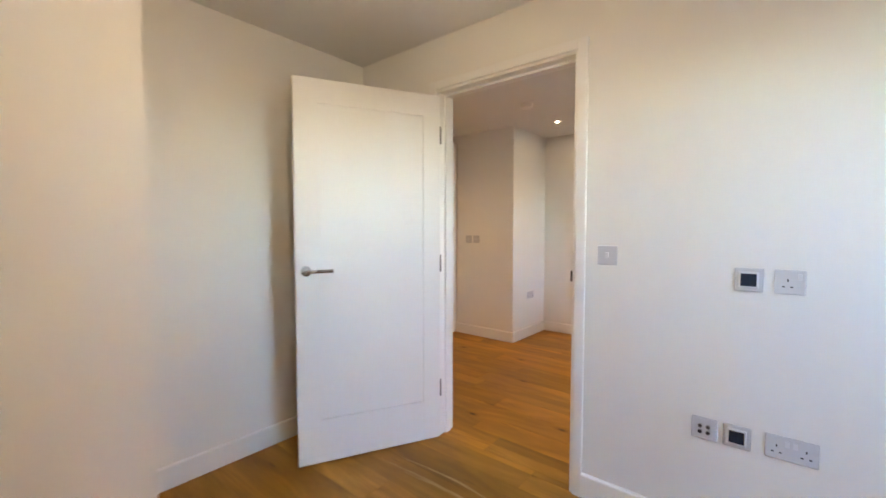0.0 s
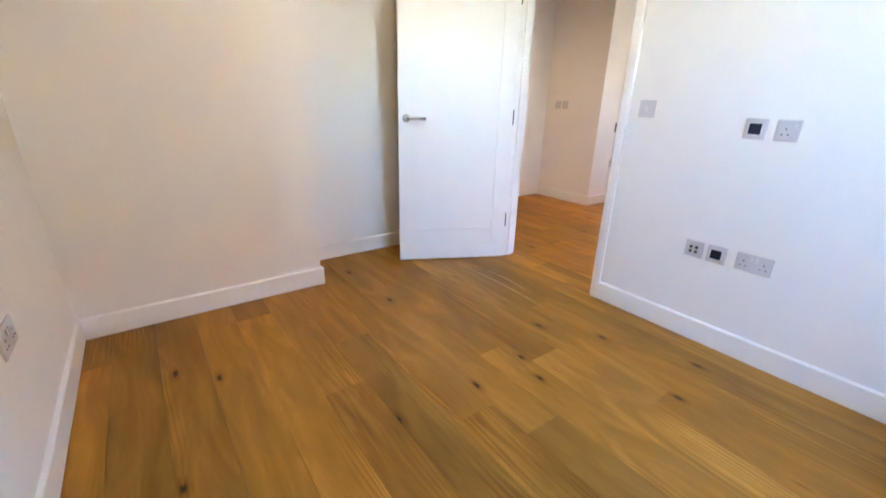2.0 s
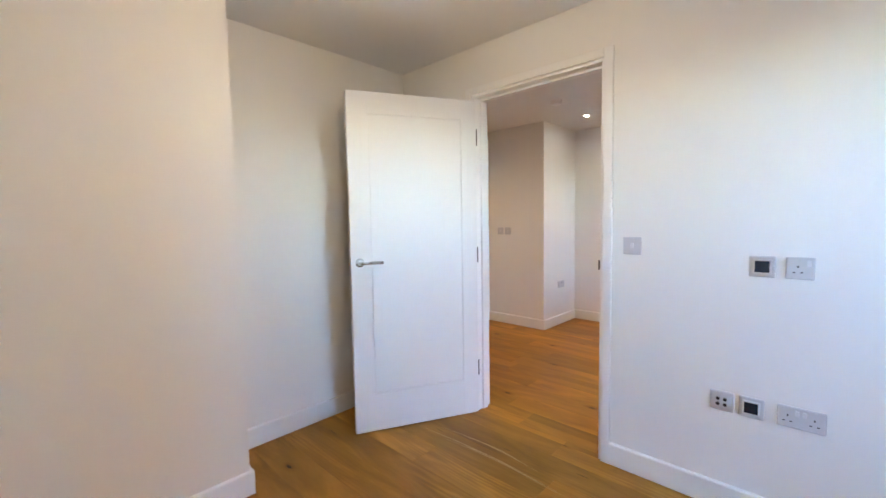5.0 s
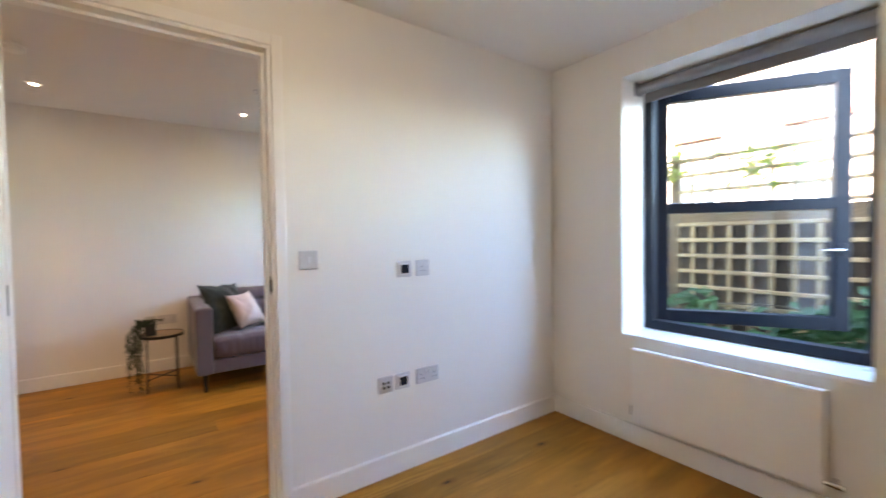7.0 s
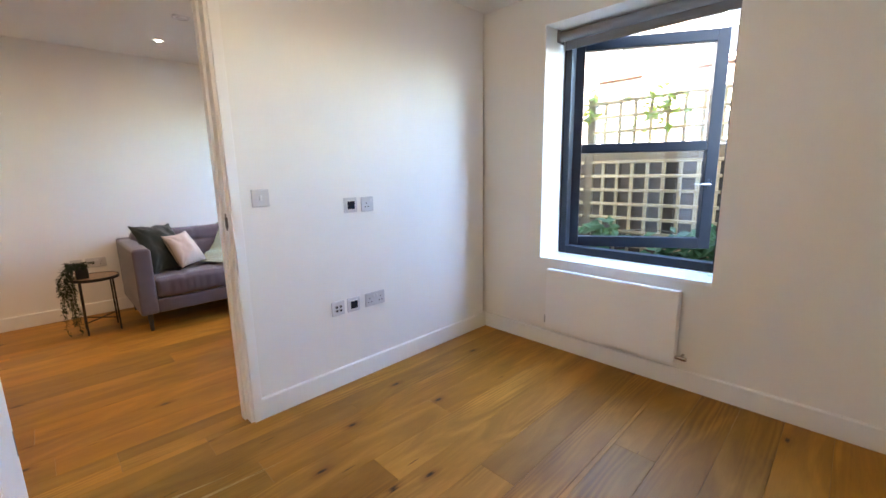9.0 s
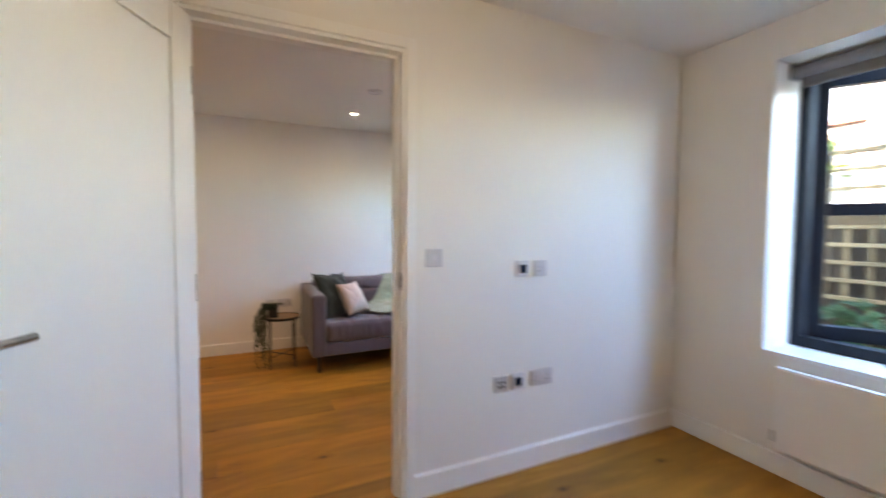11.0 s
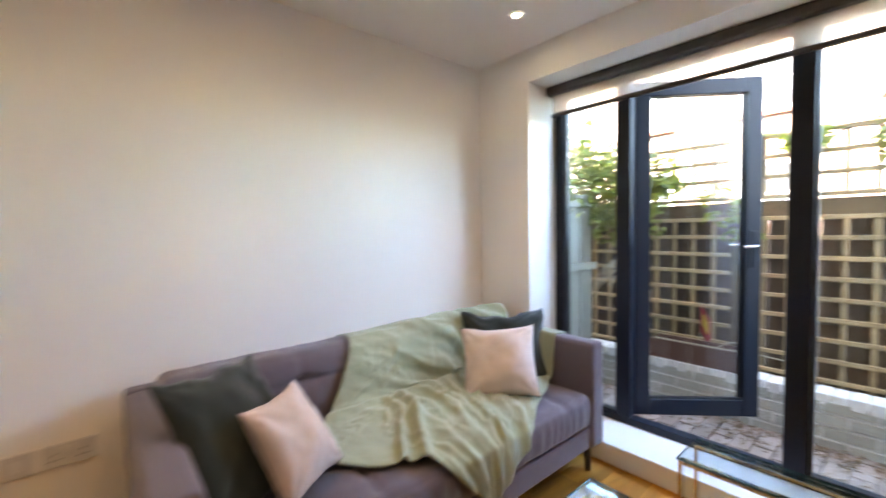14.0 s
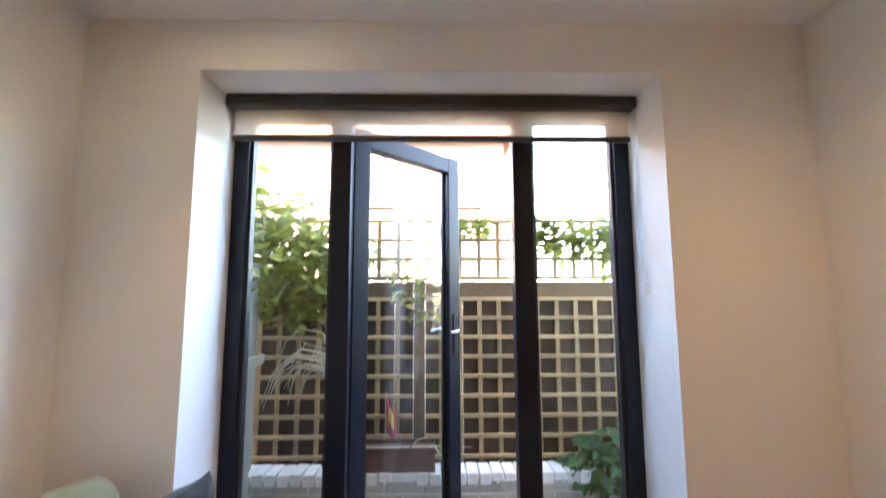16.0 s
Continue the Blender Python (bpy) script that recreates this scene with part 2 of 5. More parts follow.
    halo.color = (0.75, 0.66, 0.55, 1)
    # only some cells hold a knot, and its outline is ragged
    gate = nt.nodes.new("ShaderNodeMath")
    gate.operation = 'GREATER_THAN'
    gate.inputs[1].default_value = 0.36
    L(vor.outputs["Color"], gate.inputs[0])
    rag = nt.nodes.new("ShaderNodeMath")
    rag.operation = 'MULTIPLY_ADD'
    rag.inputs[1].default_value = 0.06
    L(fine.outputs[0], rag.inputs[0])
    L(vor.outputs["Distance"], rag.inputs[2])
    kn = nt.nodes.new("ShaderNodeMath")
    L(rag.outputs[0], kn.inputs[0])
    L(gate.outputs[0], kn.inputs[1])
    L(kn.outputs[0], kr.inputs["Fac"])
    mul = nt.nodes.new("ShaderNodeMix")
    mul.data_type, mul.blend_type = 'RGBA', 'MULTIPLY'
    mul.inputs["Factor"].default_value = 1.0
    L(ramp.outputs[0], mul.inputs[6])
    L(kr.outputs[0], mul.inputs[7])
    # short black shakes along the grain
    mc = nt.nodes.new("ShaderNodeMapping")
    mc.inputs["Scale"].default_value = (0.95, 15.0, 1.0)
    L(off.outputs[0], mc.inputs["Vector"])
    cv = node(nt, "ShaderNodeTexVoronoi", Scale=1.0)
    cv.voronoi_dimensions = '2D'
    L(mc.outputs[0], cv.inputs["Vector"])
    cg = nt.nodes.new("ShaderNodeMath")
    cg.operation = 'LESS_THAN'
    cg.inputs[1].default_value = 0.80
    L(cv.outputs["Color"], cg.inputs[0])
    cd = nt.nodes.new("ShaderNodeMath")
    L(cv.outputs["Distance"], cd.inputs[0])
    L(cg.outputs[0], cd.inputs[1])
    cr = nt.nodes.new("ShaderNodeValToRGB")
    cr.color_ramp.elements[0].position, cr.color_ramp.elements[0].color = 0.022, (0.10, 0.06, 0.035, 1)
    cr.color_ramp.elements[1].position, cr.color_ramp.elements[1].color = 0.040, (1, 1, 1, 1)
    L(cd.outputs[0], cr.inputs["Fac"])
    shake = nt.nodes.new("ShaderNodeMix")
    shake.data_type, shake.blend_type = 'RGBA', 'MULTIPLY'
    shake.inputs["Factor"].default_value = 0.9
    L(mul.outputs[2], shake.inputs[6])
    L(cr.outputs[0], shake.inputs[7])
    # each board has its own depth and warmth
    each = node(nt, "ShaderNodeMapRange")
    each.inputs["To Min"].default_value, each.inputs["To Max"].default_value = 0.68, 1.14
    L(info.outputs["Random"], each.inputs["Value"])
    other = nt.nodes.new("ShaderNodeMath")
    other.operation = 'MULTIPLY'
    other.inputs[1].default_value = 17.31
    L(info.outputs["Random"], other.inputs[0])
    fract = nt.nodes.new("ShaderNodeMath")
    fract.operation = 'FRACT'
    L(other.outputs[0], fract.inputs[0])
    tint = nt.nodes.new("ShaderNodeMix")
    tint.data_type = 'RGBA'
    tint.inputs[6].default_value = (1.02, 0.97, 0.80, 1)
    tint.inputs[7].default_value = (0.98, 1.02, 1.18, 1)
    L(fract.outputs[0], tint.inputs["Factor"])
    toned = nt.nodes.new("ShaderNodeVectorMath")
    toned.operation = 'MULTIPLY'
    L(shake.outputs[2], toned.inputs[0])
    L(tint.outputs[2], toned.inputs[1])
    sc = nt.nodes.new("ShaderNodeVectorMath")
    sc.operation = 'SCALE'
    L(toned.outputs[0], sc.inputs[0])
    L(each.outputs[0], sc.inputs["Scale"])
    L(sc.outputs[0], b.inputs["Base Color"])
    rr = node(nt, "ShaderNodeMapRange")
    rr.inputs["To Min"].default_value, rr.inputs["To Max"].default_value = 0.42, 0.58
    L(grain.outputs[0], rr.inputs["Value"])
    L(rr.outputs[0], b.inputs["Roughness"])
    b.inputs["Specular IOR Level"].default_value = 0.48
    b.inputs["Specular Tint"].default_value = (1.0, 0.82, 0.60, 1)
    bp = node(nt, "ShaderNodeBump", Strength=0.16, Distance=0.004)
    L(fine.outputs[0], bp.inputs["Height"])
    L(bp.outputs[0], b.inputs["Normal"])
    return m


def clear_glass(name, tint=(0.96, 0.98, 0.97), gloss=1.0):
    m, nt, b = material(name)
    L = nt.links.new
    nt.nodes.remove(b)
    out = nt.nodes["Material Output"]
    tr = nt.nodes.new("ShaderNodeBsdfTransparent")
    tr.inputs["Color"].default_value = (*tint, 1)
    gl = nt.nodes.new("ShaderNodeBsdfGlossy")
    gl.inputs["Roughness"].default_value = 0.01
    fr = node(nt, "ShaderNodeLayerWeight", Blend=0.5)
    pw = nt.nodes.new("ShaderNodeMath")
    pw.operation = 'POWER'
    pw.inputs[1].default_value = 5.0
    L(fr.outputs["Facing"], pw.inputs[0])
    k = nt.nodes.new("ShaderNodeMath")
    k.operation = 'MULTIPLY_ADD'
    k.inputs[1].default_value, k.inputs[2].default_value = 0.9 * gloss, 0.035 * gloss
    L(pw.outputs[0], k.inputs[0])
    mix = nt.nodes.new("ShaderNodeMixShader")
    L(k.outputs[0], mix.inputs[0])
    L(tr.outputs[0], mix.inputs[1])
    L(gl.outputs[0], mix.inputs[2])
    L(mix.outputs[0], out.inputs["Surface"])
    return m


def glow(name, colour, strength):
    m, nt, b = material(name)
    b.inputs["Base Color"].default_value = (*colour, 1)
    b.inputs["Emission Color"].default_value = (*colour, 1)
    b.inputs["Emission Strength"].default_value = strength
    return m


def sheer(name, colour, clear):
    """A thin woven screen that lets part of the light straight through."""
    m, nt, b = material(name)
    L = nt.links.new
    out = nt.nodes["Material Output"]
    b.inputs["Base Color"].default_value = (*colour, 1)
    b.inputs["Roughness"].default_value = 0.9
    tr = nt.nodes.new("ShaderNodeBsdfTransparent")
    tc = nt.nodes.new("ShaderNodeTexCoord")
    w = node(nt, "ShaderNodeTexNoise", Scale=700.0)
    L(tc.outputs["Object"], w.inputs["Vector"])
    rr = node(nt, "ShaderNodeMapRange")
    rr.inputs["From Min"].default_value, rr.inputs["From Max"].default_value = 0.3, 0.7
    rr.inputs["To Min"].default_value, rr.inputs["To Max"].default_value = clear - 0.1, clear + 0.1
    L(w.outputs[0], rr.inputs["Value"])
    back = nt.nodes.new("ShaderNodeBsdfTranslucent")
    back.inputs["Color"].default_value = (*colour, 1)
    cloth = nt.nodes.new("ShaderNodeMixShader")
    cloth.inputs[0].default_value = 0.6
    L(b.outputs[0], cloth.inputs[1])
    L(back.outputs[0], cloth.inputs[2])
    mix = nt.nodes.new("ShaderNodeMixShader")
    L(rr.outputs[0], mix.inputs[0])
    L(cloth.outputs[0], mix.inputs[1])
    L(tr.outputs[0], mix.inputs[2])
    L(mix.outputs[0], out.inputs["Surface"])
    return m


def leaf_material(name, base, var=0.35):
    m, nt, b = material(name)
    L = nt.links.new
    g = nt.nodes.new("ShaderNodeNewGeometry")
    rr = node(nt, "ShaderNodeMapRange")
    rr.inputs["To Min"].default_value, rr.inputs["To Max"].default_value = 1 - var, 1 + var
    L(g.outputs["Random Per Island"], rr.inputs["Value"])
    tc = nt.nodes.new("ShaderNodeTexCoord")
    n1 = node(nt, "ShaderNodeTexNoise", Scale=30.0, Detail=3.0)
    L(tc.outputs["Object"], n1.inputs["Vector"])
    mu = nt.nodes.new("ShaderNodeMath")
    mu.operation = 'MULTIPLY_ADD'
    mu.inputs[1].default_value = 0.4
    L(n1.outputs[0], mu.inputs[0])
    L(rr.outputs[0], mu.inputs[2])
    col = nt.nodes.new("ShaderNodeVectorMath")
    col.operation = 'SCALE'
    col.inputs[0].default_value = base
    L(mu.outputs[0], col.inputs["Scale"])
    L(col.outputs[0], b.inputs["Base Color"])
    b.inputs["Roughness"].default_value = 0.5
    tl = nt.nodes.new("ShaderNodeBsdfTranslucent")
    L(col.outputs[0], tl.inputs["Color"])
    mix = nt.nodes.new("ShaderNodeMixShader")
    mix.inputs[0].default_value = 0.5
    L(b.outputs[0], mix.inputs[1])
    L(tl.outputs[0], mix.inputs[2])
    L(mix.outputs[0], nt.nodes["Material Output"].inputs["Surface"])
    return m


PAINT = surface("wall_paint", (0.835, 0.81, 0.765), 0.75, var=0.018, coarse=1.2, fine=260, bump=0.035, spec=0.3)
CEIL = surface("ceiling_paint", (0.80, 0.78, 0.75), 0.85, var=0.015, coarse=1.0, fine=200, bump=0.03, spec=0.2)
GLOSS = surface("white_gloss_paint", (0.86, 0.845, 0.815), 0.38, var=0.015, coarse=2.0, fine=120, bump=0.015)
DOORP = surface("white_door_paint", (0.82, 0.81, 0.785), 0.42, var=0.015, coarse=2.0, fine=160, bump=0.03, stretch=(1, 1, 0.2))
SILLW = surface("white_painted_coping", (0.80, 0.78, 0.73), 0.7, var=0.12, coarse=10, fine=80, bump=0.3, each=0.06)
SILLP = surface("white_sill_paint", (0.82, 0.82, 0.81), 0.35, var=0.02, bump=0.01)
OAK = oak_boards()
SUBFLOOR = surface("dark_subfloor", (0.05, 0.03, 0.015), 0.9)
PLATE = surface("white_plastic_plate", (0.60, 0.585, 0.585), 0.35, var=0.02, bump=0.0)
PLATE2 = surface("white_plastic_rocker", (0.68, 0.665, 0.665), 0.3, var=0.02, bump=0.0)
BLACKP = surface("black_plastic", (0.012, 0.012, 0.013), 0.4, var=0.1, bump=0.0)
SCREEN = surface("dark_display", (0.012, 0.022, 0.04), 0.12, var=0.1, bump=0.0)
CHROME = surface("chrome", (0.72, 0.72, 0.73), 0.10, 1.0, var=0.02, rvar=0.05, bump=0.0)
STEEL = surface("brushed_steel", (0.45, 0.43, 0.40), 0.30, 1.0, var=0.05, bump=0.02)
ANTHRA = surface("anthracite_frame", (0.006, 0.009, 0.016), 0.38, var=0.08, fine=300, bump=0.02, spec=0.3)
RUBBER = surface("black_gasket", (0.01, 0.01, 0.01), 0.6, bump=0.0)
PANE = clear_glass("window_glass")
TABLEGLASS = clear_glass("table_glass", (0.84, 0.89, 0.885), 1.7)
GLASSEDGE = surface("green_glass_edge", (0.035, 0.075, 0.07), 0.15, var=0.1, bump=0.0)
RAD = surface("white_radiator_enamel", (0.86, 0.85, 0.83), 0.35, var=0.015, bump=0.01)
BLINDG = surface("grey_blind_fabric", (0.22, 0.22, 0.23), 0.85, var=0.05, fine=500, bump=0.05)
BLINDD = surface("dark_blind_rail", (0.035, 0.030, 0.028), 0.5, var=0.05, bump=0.0)
SHEER = sheer("sheer_blind_fabric", (0.62, 0.53, 0.46), 0.58)
SOFA = surface("mauve_grey_upholstery", (0.120, 0.101, 0.121), 0.85, var=0.14, coarse=6, fine=420, bump=0.25, sheen=0.35, spec=0.2)
FOOTW = surface("black_wood_foot", (0.012, 0.011, 0.011), 0.45, bump=0.02)
GREENP = surface("dark_green_velvet", (0.020, 0.028, 0.024), 0.8, var=0.2, coarse=10, fine=300, bump=0.2, sheen=0.3, spec=0.2)
CREAM = surface("cream_satin", (0.60, 0.505, 0.455), 0.42, var=0.08, coarse=8, fine=300, bump=0.1, sheen=0.2)
PIPING = surface("dark_piping", (0.06, 0.045, 0.05), 0.7, bump=0.0)
WOODTOP = surface("brown_table_top", (0.24, 0.135, 0.060), 0.35, var=0.25, coarse=5, fine=60, bump=0.05, stretch=(1, 8, 1))
BLACKM = surface("black_metal", (0.012, 0.012, 0.012), 0.45, bump=0.03)
POT = surface("black_pot", (0.018, 0.018, 0.018), 0.5, bump=0.05)
TRAIL = leaf_material("dark_trailing_leaf", (0.020, 0.034, 0.016))
VINE = leaf_material("vine_leaf", (0.18, 0.205, 0.03))
RAILW = surface("brown_fence_rail", (0.15, 0.10, 0.052), 0.85, var=0.3, coarse=4, fine=60, bump=0.2)
DARKST = surface("dark_bronze_steel", (0.16, 0.15, 0.14), 0.35, 1.0, var=0.1)
BUSH = leaf_material("shrub_leaf", (0.05, 0.11, 0.035))
LITTER = leaf_material("dry_leaf", (0.16, 0.10, 0.05))
STEM = surface("dry_stem", (0.45, 0.38, 0.27), 0.8, var=0.2)
VSTEM = surface("vine_stem", (0.10, 0.07, 0.04), 0.8, var=0.2)
TRELLIS = surface("weathered_trellis_timber", (0.36, 0.26, 0.135), 0.8, var=0.35, coarse=5, fine=70, bump=0.2, each=0.18, stretch=(1, 1, 1))
BOARD = surface("dark_fence_board", (0.075, 0.048, 0.026), 0.85, var=0.35, coarse=4, fine=60, bump=0.2, each=0.3, stretch=(1, 4, 0.4))
GATEP = surface("grey_fence_board", (0.25, 0.245, 0.20), 0.8, var=0.15, coarse=3, fine=60, bump=0.2, each=0.06, stretch=(3, 1, 0.4))
WBRICK = surface("grey_brick", (0.45, 0.43, 0.36), 0.8, var=0.2, coarse=9, fine=70, bump=0.4, each=0.10)
MORTAR = surface("pale_mortar", (0.62, 0.60, 0.54), 0.9, var=0.15, fine=120, bump=0.3)
PAVER = surface("block_paver", (0.33, 0.245, 0.19), 0.85, var=0.2, coarse=8, fine=110, bump=0.4, each=0.18)
EARTH = surface("earth", (0.085, 0.065, 0.045), 0.95, var=0.3, coarse=5, fine=60, bump=0.5)
TERRA = surface("brown_trough", (0.13, 0.062, 0.042), 0.7, var=0.15, bump=0.1)
OUTWALL = surface("outer_brick", (0.36, 0.24, 0.17), 0.85, var=0.15, fine=40, bump=0.2)
FARWALL = surface("pale_brickwork", (0.30, 0.215, 0.165), 0.85, var=0.12, coarse=0.8, fine=12, bump=0.2)
TILE = surface("orange_roof_tile", (0.20, 0.070, 0.036), 0.8, var=0.2, coarse=1.5, fine=14, bump=0.4)
WINW = surface("white_window_frame", (0.75, 0.75, 0.74), 0.5, bump=0.0)
DARKPANE = surface("far_pane", (0.06, 0.07, 0.08), 0.08, bump=0.0)
RED = surface("red_cloth", (0.30, 0.03, 0.03), 0.8, var=0.2)
YELLOW = surface("yellow_cloth", (0.55, 0.36, 0.04), 0.8, var=0.2)
SCRATCH = surface("scraped_oak", (0.56, 0.35, 0.14), 0.6, var=0.2)


def blanket_material():
    m, nt, b = material("sage_green_blanket")
    L = nt.links.new
    tc = nt.nodes.new("ShaderNodeTexCoord")
    n1 = node(nt, "ShaderNodeTexNoise", Scale=9.0, Detail=4.0)
    L(tc.outputs["UV"], n1.inputs["Vector"])
    n2 = node(nt, "ShaderNodeTexNoise", Scale=5.0, Detail=5.0)
    L(tc.outputs["Object"], n2.inputs["Vector"])
    wv = node(nt, "ShaderNodeTexWave", Scale=44.0, Distortion=3.0, Detail=2.0)
    wv.bands_direction = 'DIAGONAL'
    wv.inputs["Detail Scale"].default_value = 3.0
    L(tc.outputs["Object"], wv.inputs["Vector"])
    mx = nt.nodes.new("ShaderNodeMix")
    mx.data_type = 'RGBA'
    mx.inputs[6].default_value = (0.20, 0.245, 0.155, 1)
    mx.inputs[7].default_value = (0.40, 0.44, 0.32, 1)
    L(n2.outputs[0], mx.inputs["Factor"])
    L(mx.outputs[2], b.inputs["Base Color"])
    b.inputs["Roughness"].default_value = 0.9
    b.inputs["Sheen Weight"].default_value = 0.4
    b.inputs["Specular IOR Level"].default_value = 0.2
    bp = node(nt, "ShaderNodeBump", Strength=0.28, Distance=0.004)
    L(wv.outputs[0], bp.inputs["Height"])
    L(bp.outputs[0], b.inputs["Normal"])
    return m


BLANKET = blanket_material()

# ---- plan ----
CEILZ = 2.375
NY, NY2 = 1.75, 1.88           # wall between the rooms
EX, EX2 = 1.013, 0.989         # inner faces of the east wall, bedroom and living room
OUTX = 1.38                    # outer face of the east wall
SY = -0.853                    # bedroom south wall
WX, CHX, CHY = -2.38, -1.968, 0.372   # recess wall, projecting wall and its corner
LNY = 4.591                    # living room north wall
COLY = 3.82                    # face of the projecting block in the living room
FARW = -4.4
DL, DR, DT = -1.692, -0.87, 2.06      # door opening
WY0, WY1, WZ0, WZ1 = 0.184, 1.24, 0.645, 2.177     # bedroom window opening
FY0, FY1, FZ1 = 2.449, 4.166, 2.178                  # garden door opening
SILL = 0.11


def structure(name, bs, mat_, label, category="wall", bev=0.0):
    return single(name, boxes(*bs, bev=bev), mat_, label, category, kind="structure")


single("wall_north", holed('x', [FARW, DL - 0.03, DR + 0.03, EX2], [0, DT + 0.03, CEILZ], [(1, 0)], NY, NY2), PAINT, "off-white painted wall with a door opening between the rooms", "wall", kind="structure")
structure("wall_south", [((-2.7, SY - 0.13, 0), (EX, SY, CEILZ))], PAINT, "plain off-white painted bedroom wall")
structure("wall_west", [((-2.7, CHY, 0), (WX, NY, CEILZ)), ((-2.7, SY, 0), (CHX, CHY, CEILZ))], PAINT, "off-white painted bedroom wall stepping back into a recess")
single("wall_east_bedroom", holed('y', [SY - 0.13, WY0, WY1, NY + 0.06], [0, WZ0 - 0.02, WZ1, CEILZ], [(1, 1)], EX, OUTX), PAINT, "off-white painted wall with a deep window opening", "wall", kind="structure")
single("wall_east_living", holed('y', [NY + 0.06, FY0, FY1, LNY + 0.13], [0, FZ1, CEILZ], [(1, 0)], EX2, OUTX), PAINT, "off-white painted wall with a deep garden door opening", "wall", kind="structure")
structure("wall_north_living", [((-2.38, LNY, 0), (EX2, LNY + 0.13, CEILZ))], PAINT, "off-white painted living room wall behind the sofa")
structure("wall_block", [((FARW, COLY, 0), (WX, LNY + 0.13, CEILZ))], PAINT, "off-white painted projecting wall block beside the sofa wall")
structure("wall_west_living", [((FARW - 0.13, NY, 0), (FARW, LNY, CEILZ))], PAINT, "plain off-white painted wall closing the hall")
structure("ceiling", [((FARW - 0.13, SY - 0.13, CEILZ), (OUTX, LNY + 0.13, CEILZ + 0.25))], CEIL, "smooth white painted ceiling", "ceiling")
# unseen mass over and beside the rooms, added to keep the sun off the garden
structure("wall_shade_mass", [((FARW - 0.13, -12, CEILZ + 0.26), (OUTX, 16, 9.0)), ((FARW, LNY + 0.14, -0.05), (OUTX, 16, CEILZ + 0.25)), ((FARW, -12, -0.05), (OUTX, SY - 0.14, CEILZ + 0.25))], OUTWALL, "unseen brick mass above and beside the rooms, added to shade the garden")
structure("subfloor", [((FARW, SY - 0.1, -0.08), (OUTX, LNY + 0.1, -0.016))], SUBFLOOR, "dark screed under the floorboards", "floor")


def skirting(runs, name="baseboard"):
    """runs: (x0, y0, x1, y1, nx, ny): the line along the wall and the way it faces."""
    h, t = 0.115, 0.018
    for x0, y0, x1, y1, nx, ny in runs:
        bm = bmesh.new()
        prof = [(0, 0.003), (t, 0.003), (t, h - 0.005), (t - 0.004, h), (0, h)]
        a = [bm.verts.new((x0 + nx * d, y0 + ny * d, z)) for d, z in prof]
        b = [bm.verts.new((x1 + nx * d, y1 + ny * d, z)) for d, z in prof]
        k = len(prof)
        for i in range(k):
            bm.faces.new((a[i], a[(i + 1) % k], b[(i + 1) % k], b[i]))
        bm.faces.new(a)
        bm.faces.new(b)
        single(name, bm, GLOSS, "white painted timber skirting board along the wall", "baseboard", kind="structure")


skirting([(-0.81, NY, EX, NY, 0, -1), (EX, NY - 0.016, EX, SY, -1, 0), (EX - 0.016, SY, CHX, SY, 0, 1), (CHX, SY + 0.016, CHX, CHY + 0.016, 1, 0),
          (WX, CHY, CHX + 0.0, CHY, 0, 1), (WX, CHY + 0.016, WX, NY, 1, 0), (WX + 0.016, NY, DL - 0.062, NY, 0, -1),
          (WX, LNY, EX2, LNY, 0, -1), (WX, COLY - 0.016, WX, LNY - 0.016, 1, 0), (-3.15, COLY, WX, COLY, 0, -1),
          (EX2, LNY - 0.016, EX2, FY1, -1, 0), (EX2, FY0, EX2, NY2, -1, 0), (EX2 - 0.016, NY2, -0.81, NY2, 0, 1), (FARW, NY2, DL - 0.062, NY2, 0, 1)])

# ---- doorway and door ----
lining = thing("door_frame", ((DL + DR) / 2, NY, 0), "white painted timber door lining with stops", "door frame", kind="structure")
for nm, lo, hi in (("jamb", (DL - 0.03, NY - 0.004, 0), (DL, NY2 + 0.004, DT)), ("jamb", (DR, NY - 0.004, 0), (DR + 0.03, NY2 + 0.004, DT)), ("head", (DL - 0.03, NY - 0.004, DT), (DR + 0.03, NY2 + 0.004, DT + 0.03)),
                   ("door_stop", (DL, NY + 0.05, 0), (DL + 0.013, NY + 0.095, DT - 0.013)), ("door_stop", (DR - 0.013, NY + 0.05, 0), (DR, NY + 0.095, DT - 0.013)), ("door_stop", (DL, NY + 0.05, DT - 0.013), (DR, NY + 0.095, DT))):
    part(nm, boxes((lo, hi), bev=0.002), GLOSS, lining)
for y0, y1 in ((NY - 0.018, NY), (NY2, NY2 + 0.018)):
    arch = thing("architrave", ((DL + DR) / 2, y0, 0), "white painted timber architrave round the doorway", "trim", kind="structure")
    for nm, lo, hi in (("upright", (DL - 0.062, y0, 0), (DL - 0.015, y1, DT + 0.062)), ("upright", (DR + 0.015, y0, 0), (DR + 0.062, y1, DT + 0.062)), ("head", (DL - 0.015, y0, DT + 0.015), (DR + 0.015, y1, DT + 0.062))):
        part(nm, boxes((lo, hi), bev=0.004), GLOSS, arch)

HX, HY = DL + 0.014, NY - 0.012
leaf_dir = Vector((-0.364, -0.732, 0)).normalized()
ang = math.degrees(math.atan2(leaf_dir.y, leaf_dir.x))
door = thing("panel_door", label="white painted single-panel interior door standing open", category="door", m=pose(HX, HY, 0.008, 0, 0, ang))
# local x along the leaf from the hinge; the face seen from the bedroom is at local y = 0
LW, LH, LT = 0.808, 2.025, 0.042


